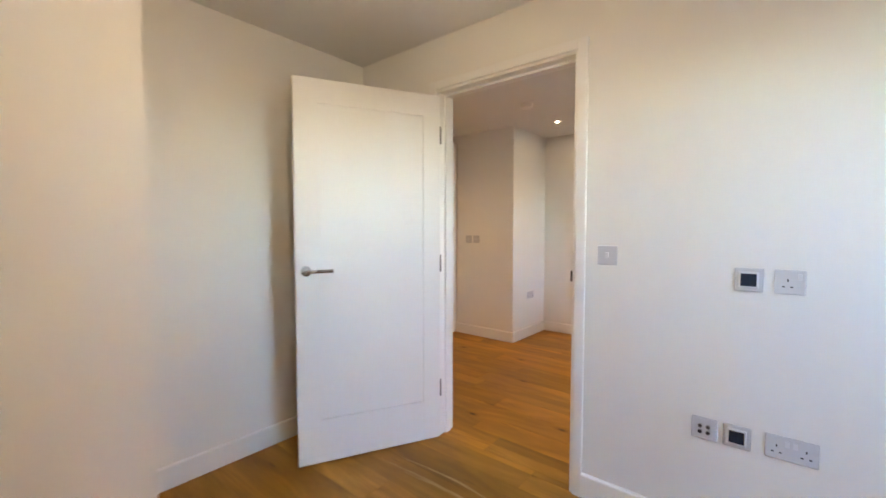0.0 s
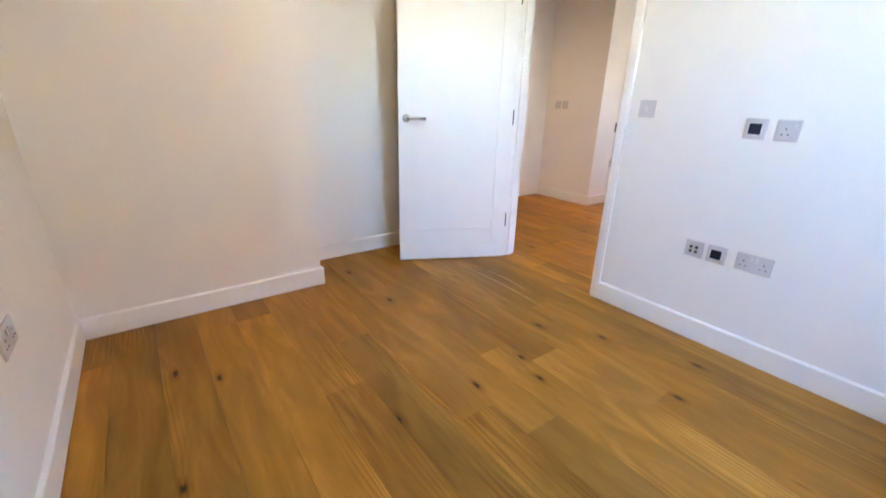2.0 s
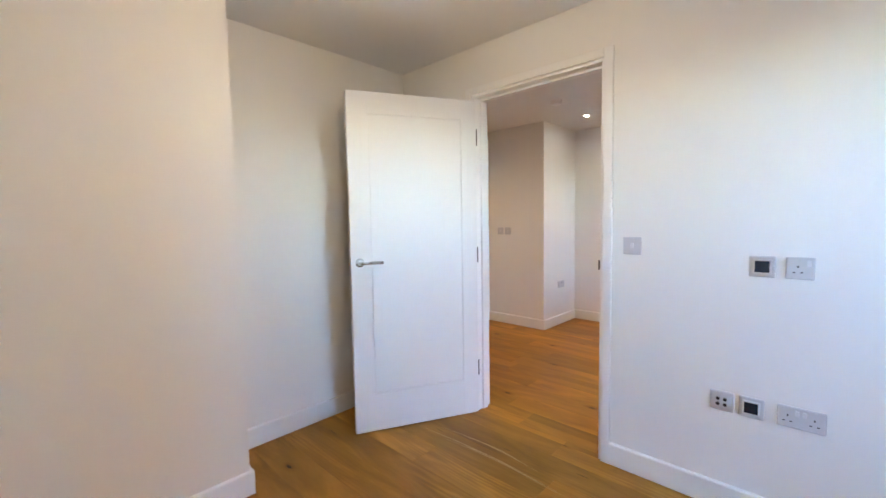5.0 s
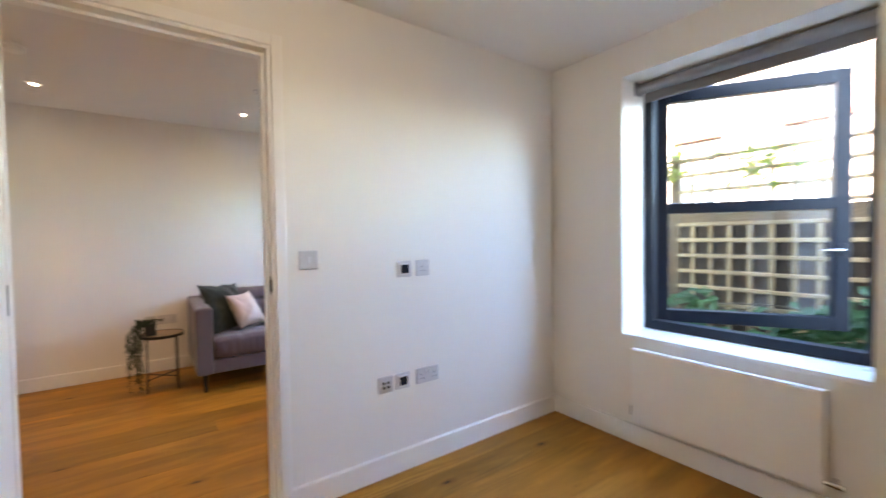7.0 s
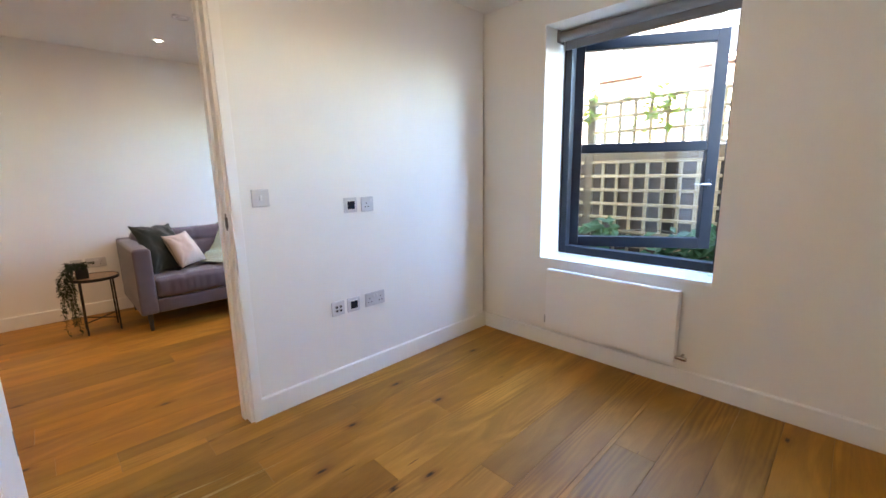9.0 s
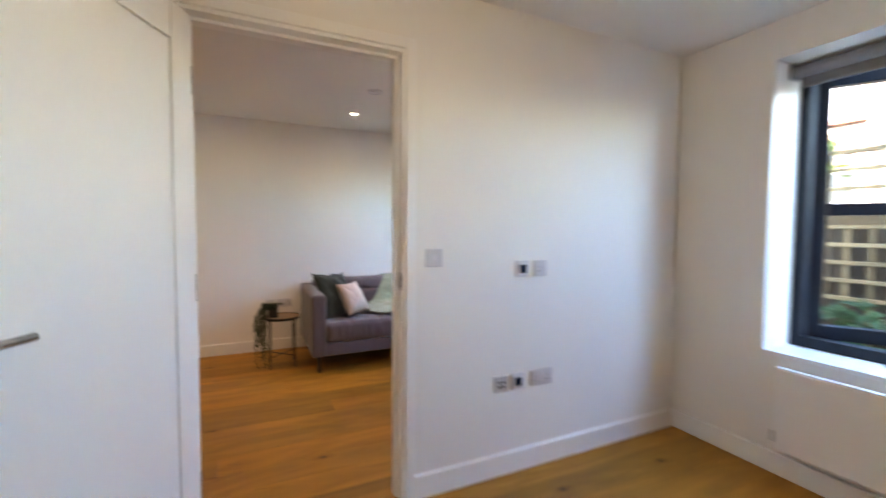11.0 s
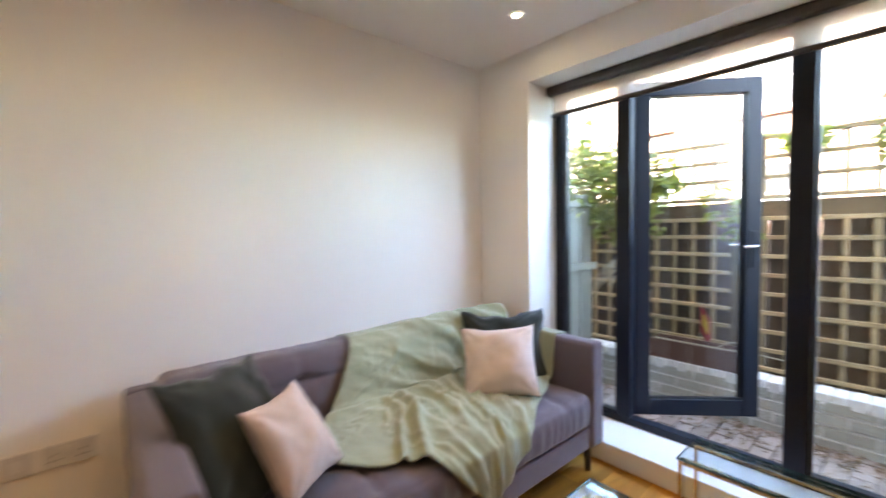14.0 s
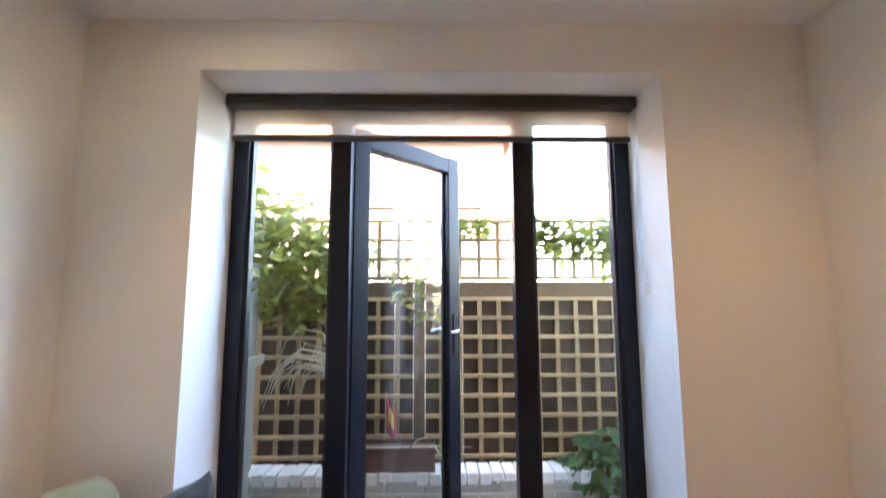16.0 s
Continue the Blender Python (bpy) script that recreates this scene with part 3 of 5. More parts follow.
def door_slab():
    bm = bmesh.new()
    add_box(bm, (0, -LT, 0), (LW, 0, LH))
    bmesh.ops.bevel(bm, geom=list(bm.edges), offset=0.002, segments=2, affect='EDGES')
    return bm


part("slab", door_slab(), DOORP, door, world_built=False)
# recessed bead line of the single panel: proud stiles and rails with a groove inside
px0, px1, pz0, pz1 = 0.105, LW - 0.115, 0.235, LH - 0.125
bead = bmesh.new()
g = 0.009
for lo, hi in (((0.001, 0, 0.001), (px0, g, LH - 0.001)), ((px1, 0, 0.001), (LW - 0.001, g, LH - 0.001)), ((px0, 0, pz1), (px1, g, LH - 0.001)), ((px0, 0, 0.001), (px1, g, pz0)),
               ((px0 + 0.009, 0, pz0 + 0.009), (px1 - 0.009, g - 0.003, pz1 - 0.009))):
    vs = add_box(bm=bead, lo=lo, hi=hi)
bmesh.ops.bevel(bead, geom=list(bead.edges), offset=0.0018, segments=2, affect='EDGES')
part("panel_face", bead, DOORP, door, world_built=False)
handle = part("handle", lathe([(0.026, 0), (0.026, 0.007), (0.023, 0.009), (0.010, 0.010), (0.010, 0.035)], (0, 0, 0), 28), STEEL, door, "brushed steel lever handle", world_built=False, smooth=False)
handle.matrix_local = Matrix.Translation((LW - 0.052, g, 1.035)) @ Matrix.Rotation(radians(-90), 4, 'X')
lever = part("lever", tubes([[(0, 0, 0.030), (0, 0, 0.040), (-0.003, 0, 0.047), (-0.012, 0, 0.050), (-0.13, 0, 0.050)]], 0.0095, 14), STEEL, handle, world_built=False, smooth=True)
for hz in (0.30, 1.05, 1.80):
    part("hinge", boxes(((-0.004, -0.034, hz - 0.05), (0.0015, -0.004, hz + 0.05)), bev=0.001), DARKST, door, world_built=False)
    part("hinge_knuckle", rods(((-0.004, 0.001, hz - 0.05), (-0.004, 0.001, hz + 0.05), 0.006)), DARKST, door, world_built=False)
part("latch_plate", boxes(((LW - 0.0005, -0.033, 0.955), (LW + 0.0015, -0.010, 1.065)), bev=0.0005), STEEL, door, world_built=False)
single("strike_plate", boxes(((DR - 0.0015, NY + 0.006, 1.00), (DR + 0.001, NY + 0.026, 1.08)), ((DR - 0.009, NY - 0.004, 1.015), (DR + 0.001, NY + 0.007, 1.065)), bev=0.0006), DARKST, "small steel strike plate let into the door lining", "strike plate")


# ---- electrical plates ----
def plate(name, m, w, label, inner, group=""):
    """A wall plate; local x along the wall, local z up, local -y out of the wall."""
    h = 0.086
    t = thing(name, label=label, category="wall plate" if "socket" not in name else "socket", group=group, m=m)
    bm = boxes(((-w / 2, -0.008, -h / 2), (w / 2, 0, h / 2)), bev=0.004)
    part("plate", bm, PLATE, t, world_built=False)
    for kind, x in inner:
        if kind == "socket":
            for dx, dz, a, b in ((0, 0.0065, 0.0022, 0.0042), (-0.011, -0.016, 0.0040, 0.0022), (0.011, -0.016, 0.0040, 0.0022)):
                part("pin_hole", boxes(((x + dx - a, -0.0088, dz - b), (x + dx + a, -0.0078, dz + b))), BLACKP, t, world_built=False)
        if kind == "rocker":
            part("rocker", boxes(((x - 0.006, -0.0125, 0.008), (x + 0.006, -0.007, 0.030)), bev=0.0015), PLATE2, t, world_built=False)
        if kind == "switch":
            part("rocker", boxes(((x - 0.007, -0.012, -0.013), (x + 0.007, -0.007, 0.013)), bev=0.0015), PLATE2, t, world_built=False)
        if kind == "screen":
            part("bezel", boxes(((-0.030, -0.013, -0.030), (0.030, -0.007, 0.030)), bev=0.003), PLATE2, t, world_built=False)
            part("display", boxes(((-0.0235, -0.0142, -0.023), (0.0235, -0.0128, 0.023)), bev=0.0005), SCREEN, t, "dark display", world_built=False)
        if kind == "aerial":
            for dx, dz in ((-0.013, 0.010), (0.013, 0.010), (-0.013, -0.013), (0.013, -0.013)):
                part("aerial_socket", rods(((dx, -0.007, dz), (dx, -0.0135, dz), 0.0088)), STEEL, t, world_built=False)
                part("aerial_hole", rods(((dx, -0.0136, dz), (dx, -0.0142, dz), 0.0066)), BLACKP, t, world_built=False)
        if kind == "blank":
            part("insert", boxes(((x - 0.017, -0.0095, -0.02), (x + 0.017, -0.0075, 0.02)), bev=0.001), PLATE2, t, world_built=False)
    return t


def on_north(x, z):
    return pose(x, NY, z, 0, 0, 0)


plate("light_switch", on_north(-0.711, 1.145), 0.086, "white plastic single light switch on the wall", [("switch", 0)])
plate("thermostat", on_north(-0.208, 1.076), 0.086, "white wall thermostat with a dark square display", [("screen", 0)], "thermostats on the wall")
plate("single_socket", on_north(-0.093, 1.076), 0.086, "white single power socket beside the thermostat", [("socket", -0.006), ("rocker", 0.026)])
plate("aerial_plate", on_north(-0.330, 0.483), 0.086, "white aerial plate with four round sockets", [("aerial", 0)])
plate("thermostat", on_north(-0.227, 0.483), 0.086, "white control plate with a dark square display", [("screen", 0)], "thermostats on the wall")
plate("double_socket", on_north(-0.071, 0.485), 0.146, "white double power socket low on the wall", [("socket", -0.040), ("socket", 0.040), ("rocker", -0.011), ("rocker", 0.011)])
plate("double_socket", pose(-1.05, SY, 0.50, 0, 0, 180), 0.146, "white double power socket low on the bedroom wall", [("socket", -0.040), ("socket", 0.040), ("rocker", -0.011), ("rocker", 0.011)])
plate("light_switch", pose(-2.975, COLY, 1.143, 0, 0, 0), 0.086, "white plastic light switch on the projecting wall", [("switch", 0)], "pair of switches")
plate("light_switch", pose(-2.868, COLY, 1.143, 0, 0, 0), 0.086, "white plastic light switch on the projecting wall", [("switch", 0)], "pair of switches")
plate("double_socket", pose(WX, 4.228, 0.487, 0, 0, 90), 0.146, "white double power socket on the side of the block", [("socket", -0.040), ("socket", 0.040), ("rocker", -0.011), ("rocker", 0.011)])
plate("aerial_plate", pose(-1.325, LNY, 0.489, 0, 0, 0), 0.086, "white aerial plate above the side table", [("blank", 0)])
plate("double_socket", pose(-1.189, LNY, 0.491, 0, 0, 0), 0.146, "white double power socket above the side table", [("socket", -0.040), ("socket", 0.040), ("rocker", -0.011), ("rocker", 0.011)])

# ---- ceiling fittings ----
GLOWW = glow("downlight_glow", (1.0, 0.86, 0.62), 10.0)
GLOWB = glow("bulb_glow", (1.0, 0.84, 0.55), 2.2)


def downlight(x, y, wide):
    t = thing("downlight", (x, y, CEILZ), "small recessed downlight with a white rim, lit warm", "downlight", "downlights in the living room ceiling")
    part("rim", lathe([(0.015, 0.0), (0.041, 0.0), (0.041, -0.003), (0.037, -0.006), (0.022, -0.005), (0.0145, -0.001)], (x, y, CEILZ), 32), GLOSS, t)
    part("bulb", lathe([(0.001, -0.0022), (0.014, -0.0022), (0.014, -0.0008), (0.001, -0.0008)], (x, y, CEILZ), 24), GLOWW, t, "glowing lens")
    lamp = new("downlight_lamp", bpy.data.lights.new("downlight_lamp", 'SPOT'))
    lamp.data.energy, lamp.data.color, lamp.data.spot_size, lamp.data.spot_blend, lamp.data.shadow_soft_size = DOWNLIGHT, (1.0, 0.66, 0.36), radians(wide), 1.0, 0.03
    lamp.matrix_world = look((x, y, CEILZ - 0.03), (x, y, 0))


# the two wide ones are unseen, added to warm the hall block and garden-door end
for sx, sy, wide in ((-1.945, 3.952, 80), (-0.586, 3.952, 80), (0.620, 3.952, 80), (-2.85, 2.55, 150), (0.05, 2.40, 150)):
    downlight(sx, sy, wide)

t = thing("smoke_alarm", (-1.905, 3.21, CEILZ), "round white smoke alarm on the ceiling", "smoke alarm")
part("base", lathe([(0.058, 0), (0.058, -0.012), (0.055, -0.014)], (-1.905, 3.21, CEILZ), 32), GLOSS, t)
part("cover", lathe([(0.050, -0.014), (0.050, -0.028), (0.043, -0.038), (0.012, -0.041)], (-1.905, 3.21, CEILZ), 32), GLOSS, t, smooth=False)
t = thing("ceiling_vent", (-0.576, 3.24, CEILZ), "round white extract vent flush in the ceiling", "vent")
part("rim", lathe([(0.036, 0), (0.060, 0), (0.060, -0.006), (0.050, -0.010), (0.038, -0.006)], (-0.576, 3.24, CEILZ), 32), PLATE2, t)
part("disc", lathe([(0.001, -0.004), (0.032, -0.004), (0.030, -0.011), (0.001, -0.013)], (-0.576, 3.24, CEILZ), 28), PLATE2, t)

BX, BY, BZ = BULB
t = thing("pendant_bulb", (BX, BY, CEILZ), "bare warm bulb in a white ceiling lampholder", "light bulb")
part("rose", lathe([(0.045, 0), (0.045, -0.012), (0.030, -0.022), (0.006, -0.024)], (BX, BY, CEILZ), 28), PLATE2, t)
part("flex", rods(((BX, BY, CEILZ - 0.022), (BX, BY, BZ + 0.085), 0.003)), PLATE2, t)
part("lampholder", lathe([(0.008, 0.09), (0.018, 0.085), (0.018, 0.040), (0.014, 0.035)], (BX, BY, BZ), 20), PLATE2, t)
part("bulb", lathe([(0.001, -0.032), (0.014, -0.029), (0.025, -0.018), (0.030, 0.0), (0.026, 0.016), (0.015, 0.032), (0.013, 0.040)], (BX, BY, BZ), 24), GLOWB, t, "glowing frosted bulb", smooth=True)
bl = new("bulb_lamp", bpy.data.lights.new("bulb_lamp", 'POINT'))
bl.data.energy, bl.data.color, bl.data.shadow_soft_size = BULBPOWER, (1.0, 0.72, 0.44), 0.035
bl.location = (BX, BY, BZ - 0.045)

# ---- tall cupboard in the hall ----
t = thing("tall_cupboard", (-3.5, 3.5, 0), "tall plain white cupboard reaching almost to the ceiling", "cupboard")
part("body", boxes(((-3.78, 3.02, 0.0), (-3.172, COLY - 0.002, 2.27)), bev=0.002), GLOSS, t)
part("door", boxes(((-3.170, 3.425, 0.012), (-3.150, COLY - 0.006, 2.285)), bev=0.003), GLOSS, t)
part("door", boxes(((-3.170, 3.024, 0.012), (-3.150, 3.419, 2.285)), bev=0.003), GLOSS, t)

# ---- bedroom window ----
FX0, FX1 = 1.265, 1.335
win = thing("window_1", (1.30, (WY0 + WY1) / 2, WZ0), "dark grey framed casement window opened outwards", "window", kind="structure")
f = 0.055
part("window_frame", boxes(((FX0, WY0, WZ0), (FX1, WY0 + f, WZ1)), ((FX0, WY1 - f, WZ0), (FX1, WY1, WZ1)), ((FX0, WY0 + f, WZ0), (FX1, WY1 - f, WZ0 + f)), ((FX0, WY0 + f, WZ1 - f), (FX1, WY1 - f, WZ1)), bev=0.003), ANTHRA, win)
part("window_sill", boxes(((EX - 0.004, WY0 + 0.001, WZ0 - 0.02), (FX0, WY1 - 0.001, WZ0)), bev=0.002), SILLP, win, "white painted inner sill")
part("outer_sill", boxes(((FX1, WY0, WZ0 - 0.03), (OUTX + 0.04, WY1, WZ0 - 0.005)), bev=0.003), ANTHRA, win)
sash_m = Matrix.Translation((FX1 - 0.02, WY1 - f + 0.012, 0)) @ Matrix.Rotation(radians(SASH), 4, 'Z')
SW, SZ0, SZ1 = WY1 - WY0 - 2 * f + 0.014, WZ0 + f - 0.012, WZ1 - f + 0.012
s = 0.075
MIDZ = 1.40


def local(bm, m):
    bmesh.ops.transform(bm, matrix=m, verts=bm.verts)
    return bm


# local: leaf runs along -y from its hinge
sash = part("sash", local(boxes(((0, -s, SZ0), (0.06, 0, SZ1)), ((0, -SW, SZ0), (0.06, -SW + s, SZ1)), ((0, -SW + s, SZ0), (0.06, -s, SZ0 + s)), ((0, -SW + s, SZ1 - s), (0.06, -s, SZ1)), ((0, -SW + s, MIDZ - 0.032), (0.06, -s, MIDZ + 0.032)), bev=0.004), sash_m), ANTHRA, win, "dark grey sash opened outwards")
for z0, z1 in ((SZ0 + s, MIDZ - 0.032), (MIDZ + 0.032, SZ1 - s)):
    p = part("pane", local(boxes(((0.026, -SW + s, z0), (0.032, -s, z1))), sash_m), PANE, win)
    p.visible_shadow = False
part("window_handle", local(tubes([[(0, -SW + 0.04, 1.14), (-0.030, -SW + 0.04, 1.14), (-0.042, -SW + 0.05, 1.14), (-0.042, -SW + 0.150, 1.142)]], 0.006, 10), sash_m), CHROME, win, "chrome lever handle", smooth=True)
part("handle_plate", local(boxes(((-0.008, -SW + 0.030, 1.105), (0.001, -SW + 0.050, 1.175)), bev=0.003), sash_m), ANTHRA, win)

bl1 = thing("roller_blind", (1.17, 0.7, WZ1), "grey roller blind rolled up under the window head", "blind")
part("roll", rods(((1.19, WY0 + 0.012, WZ1 - 0.042), (1.19, WY1 - 0.012, WZ1 - 0.042), 0.033), seg=28), BLINDG, bl1, smooth=False)
part("fabric_edge", boxes(((1.218, WY0 + 0.03, WZ1 - 0.105), (1.2195, WY1 - 0.03, WZ1 - 0.042))), BLINDG, bl1)
part("bottom_bar", boxes(((1.212, WY0 + 0.03, WZ1 - 0.125), (1.226, WY1 - 0.03, WZ1 - 0.104)), bev=0.004), BLINDG, bl1)
for yy in (WY0 + 0.001, WY1 - 0.011):
    part("bracket", boxes(((1.15, yy, WZ1 - 0.08), (1.23, yy + 0.01, WZ1 - 0.001)), bev=0.002), BLINDG, bl1)

# ---- radiator ----
rad = thing("radiator", (0.97, 0.72, 0.2), "white flat-fronted panel radiator under the window", "radiator")
RY0, RY1, RZ0, RZ1 = 0.312, 1.130, 0.170, 0.587
part("front_panel", boxes(((0.922, RY0, RZ0), (0.930, RY1, RZ1 - 0.004)), bev=0.003), RAD, rad)
part("core", boxes(((0.931, RY0 + 0.03, RZ0 + 0.03), (0.970, RY1 - 0.03, RZ1 - 0.03)), bev=0.004), RAD, rad)
part("top_grille", boxes(((0.922, RY0, RZ1 - 0.003), (0.955, RY1, RZ1 + 0.003)), bev=0.002), RAD, rad)
for y0, y1 in ((RY0, RY0 + 0.006), (RY1 - 0.006, RY1)):
    part("side_panel", boxes(((0.931, y0, RZ0), (0.985, y1, RZ1 - 0.004)), bev=0.002), RAD, rad)
for yy in (RY0 + 0.12, RY1 - 0.12):
    part("wall_bracket", boxes(((0.970, yy - 0.015, RZ0 + 0.06), (EX, yy + 0.015, RZ1 - 0.06))), RAD, rad)
valve = part("valve", rods(((0.955, RY0 - 0.001, RZ0 + 0.030), (0.955, RY0 - 0.034, RZ0 + 0.030), 0.010), ((0.955, RY0 - 0.026, RZ0 + 0.030), (EX, RY0 - 0.026, RZ0 + 0.030), 0.0075)), STEEL, rad, "grey metal valve")
part("valve_cap", rods(((0.955, RY0 - 0.034, RZ0 + 0.030), (0.955, RY0 - 0.058, RZ0 + 0.030), 0.013, 0.011)), STEEL, valve)
part("lockshield", rods(((0.960, RY1 + 0.001, RZ0 + 0.040), (0.960, RY1 + 0.022, RZ0 + 0.040), 0.009), ((0.960, RY1 + 0.020, RZ0 + 0.022), (0.960, RY1 + 0.020, RZ0 + 0.075), 0.010), ((0.960, RY1 + 0.020, RZ0 + 0.040), (EX, RY1 + 0.020, RZ0 + 0.040), 0.0075)), STEEL, rad, "grey metal lockshield valve")

# ---- garden doors ----
gd = thing("window_2", (1.30, 3.3, SILL), "dark grey framed garden doors with side lights, one leaf open", "garden doors", kind="structure")
part("inner_sill", boxes(((EX2 - 0.012, FY0 + 0.001, 0.0), (FX0, FY1 - 0.001, SILL)), bev=0.004), SILLP, gd, "raised white painted sill")
FT = FZ1 - 0.002
MA0, MA1 = 3.661, 3.744       # mullion at the hinge side
MB0, MB1 = 2.876, 2.962       # mullion at the lock side
j = 0.065
part("window_frame", boxes(((FX0, FY0, SILL - 0.03), (FX1, FY0 + j, FT)), ((FX0, FY1 - j, SILL - 0.03), (FX1, FY1, FT)), ((FX0, FY0 + j, SILL - 0.03), (FX1, FY1 - j, SILL + 0.04)), ((FX0, FY0 + j, FT - j), (FX1, FY1 - j, FT)), bev=0.003), ANTHRA, gd)
for a, b in ((MA0, MA1), (MB0, MB1)):
    part("mullion", boxes(((FX0 - 0.004, a, SILL + 0.041), (FX1, b, FT - j - 0.001)), bev=0.004), ANTHRA, gd)
for a, b in ((FY0 + j, MB0), (MA1, FY1 - j)):
    part("bead", boxes(((FX0 + 0.016, a, SILL + 0.04), (FX1 - 0.012, a + 0.012, FT - j)), ((FX0 + 0.016, b - 0.012, SILL + 0.04), (FX1 - 0.012, b, FT - j)), ((FX0 + 0.016, a + 0.012, SILL + 0.04), (FX1 - 0.012, b - 0.012, SILL + 0.054)), bev=0.002), RUBBER, gd)
    p = part("pane", boxes(((1.298, a + 0.004, SILL + 0.044), (1.304, b - 0.004, FT - j - 0.004))), PANE, gd)
    p.visible_shadow = False
part("threshold", boxes(((FX1, FY0, SILL - 0.06), (OUTX + 0.05, FY1, SILL - 0.012)), bev=0.004), ANTHRA, gd)
leaf_m = Matrix.Translation((FX1 - 0.015, MA0 - 0.004, 0)) @ Matrix.Rotation(radians(GLEAF), 4, 'Z')
GW, GZ0, GZ1 = 0.692, SILL + 0.048, FT - j - 0.006
s = 0.085
gleaf = part("door_leaf", local(boxes(((0, -s, GZ0), (0.062, 0, GZ1)), ((0, -GW, GZ0), (0.062, -GW + s, GZ1)), ((0, -GW + s, GZ0), (0.062, -s, GZ0 + s + 0.01)), ((0, -GW + s, GZ1 - s), (0.062, -s, GZ1)), bev=0.004), leaf_m), ANTHRA, gd, "dark grey glazed door leaf opened outwards")
p = part("pane", local(boxes(((0.028, -GW + s, GZ0 + s + 0.01), (0.034, -s, GZ1 - s))), leaf_m), PANE, gd)
p.visible_shadow = False
part("bead", local(boxes(((0.036, -GW + s, GZ0 + s + 0.01), (0.050, -GW + s + 0.01, GZ1 - s)), ((0.036, -s - 0.01, GZ0 + s + 0.01), (0.050, -s, GZ1 - s)), ((0.008, -GW + s, GZ0 + s + 0.01), (0.022, -s, GZ0 + s + 0.022))), leaf_m), RUBBER, gd)
part("door_handle", local(tubes([[(0, -GW + 0.042, 1.155), (-0.035, -GW + 0.042, 1.155), (-0.042, -GW + 0.050, 1.155), (-0.044, -GW + 0.115, 1.152)]], 0.0075, 12), leaf_m), CHROME, gd, "chrome lever handle", smooth=True)
part("handle_plate", local(boxes(((-0.009, -GW + 0.027, 1.03), (0.001, -GW + 0.057, 1.24)), bev=0.003), leaf_m), ANTHRA, gd)
part("outer_handle", local(tubes([[(0.062, -GW + 0.042, 1.155), (0.10, -GW + 0.042, 1.155), (0.108, -GW + 0.050, 1.155), (0.110, -GW + 0.115, 1.152)]], 0.0075, 12), leaf_m), CHROME, gd, smooth=True)

rb = thing("roller_blind", (1.2, 3.3, FZ1), "dark roller blind with sheer fabric partly lowered", "blind")
BLX = 1.185
part("cassette", boxes(((BLX - 0.03, FY0 + 0.006, FZ1 - 0.058), (BLX + 0.04, FY1 - 0.006, FZ1 - 0.003)), bev=0.012, seg=3), BLINDD, rb)
part("fabric", boxes(((BLX + 0.010, FY0 + 0.03, 2.000), (BLX + 0.0108, FY1 - 0.03, FZ1 - 0.05))), SHEER, rb, "sheer pale fabric")
part("bottom_bar", boxes(((BLX - 0.002, FY0 + 0.028, 1.985), (BLX + 0.022, FY1 - 0.028, 2.007)), bev=0.004), BLINDD, rb, "dark bottom bar")
ch = []
for dx in (0.0, 0.014):
    ch.append([(BLX - 0.02 + dx, FY0 + 0.012, FZ1 - 0.04), (BLX - 0.02 + dx, FY0 + 0.013, 1.6), (BLX - 0.02 + dx * 0.7, FY0 + 0.012, 1.37)])
part("chain", tubes(ch, 0.0022, 5), GLOSS, rb, "white bead chain")
part("chain_guide", boxes(((BLX - 0.03, FY0 + 0.001, 1.35), (BLX + 0.005, FY0 + 0.02, 1.40)), bev=0.003), GLOSS, rb)

# ---- sofa ----
sofa = thing("sofa", (-0.07, 4.1, 0), "mauve-grey tufted fabric two-seat sofa on short black feet", "sofa")
SX0, SX1, SFY, SBY = -1.030, 0.900, 3.625, 4.555
AL, AR = -0.905, 0.790


def wobble(p, k=0.004, s=7.0):
    return Vector((0, 0, fbm(p.x, p.y, p.z, s) * k))


for name, a, b in (("arm", SX0, AL), ("arm", AR, SX1)):
    part(name, soft_box((a, SFY, 0.150), (b, SBY - 0.02, 0.690), 0.022, (3, 12, 8), lambda p, c: p + wobble(p, 0.003, 5) + Vector((0, 0, 0.006 * (1 - c[0] ** 2) if c[2] > 0.5 else 0))), SOFA, sofa, smooth=True)
part("base", soft_box((AL - 0.002, SFY + 0.018, 0.150), (AR + 0.002, SBY - 0.03, 0.262), 0.012, (20, 6, 2), lambda p, c: p + wobble(p, 0.003)), SOFA, sofa, smooth=True)


def tuft(p, c, cols, rows, depth):
    """Quilted dents along a grid of buttons; returns how far the surface sinks."""
    best = 0.0
    for bx in cols:
        for by in rows:
            d2 = ((c[0] - bx) * 1.0) ** 2 * 30 + (c[1] - by) ** 2 * 9
            best += math.exp(-d2 * 6) * depth
    for bx in cols:
        best += 0.38 * depth * math.exp(-((c[0] - bx) * 46) ** 2)
    for by in rows:
        best += 0.30 * depth * math.exp(-((c[1] - by) * 20) ** 2)
    return best


SEATCOLS = (-0.75, -0.42, -0.1, 0.1, 0.42, 0.75)


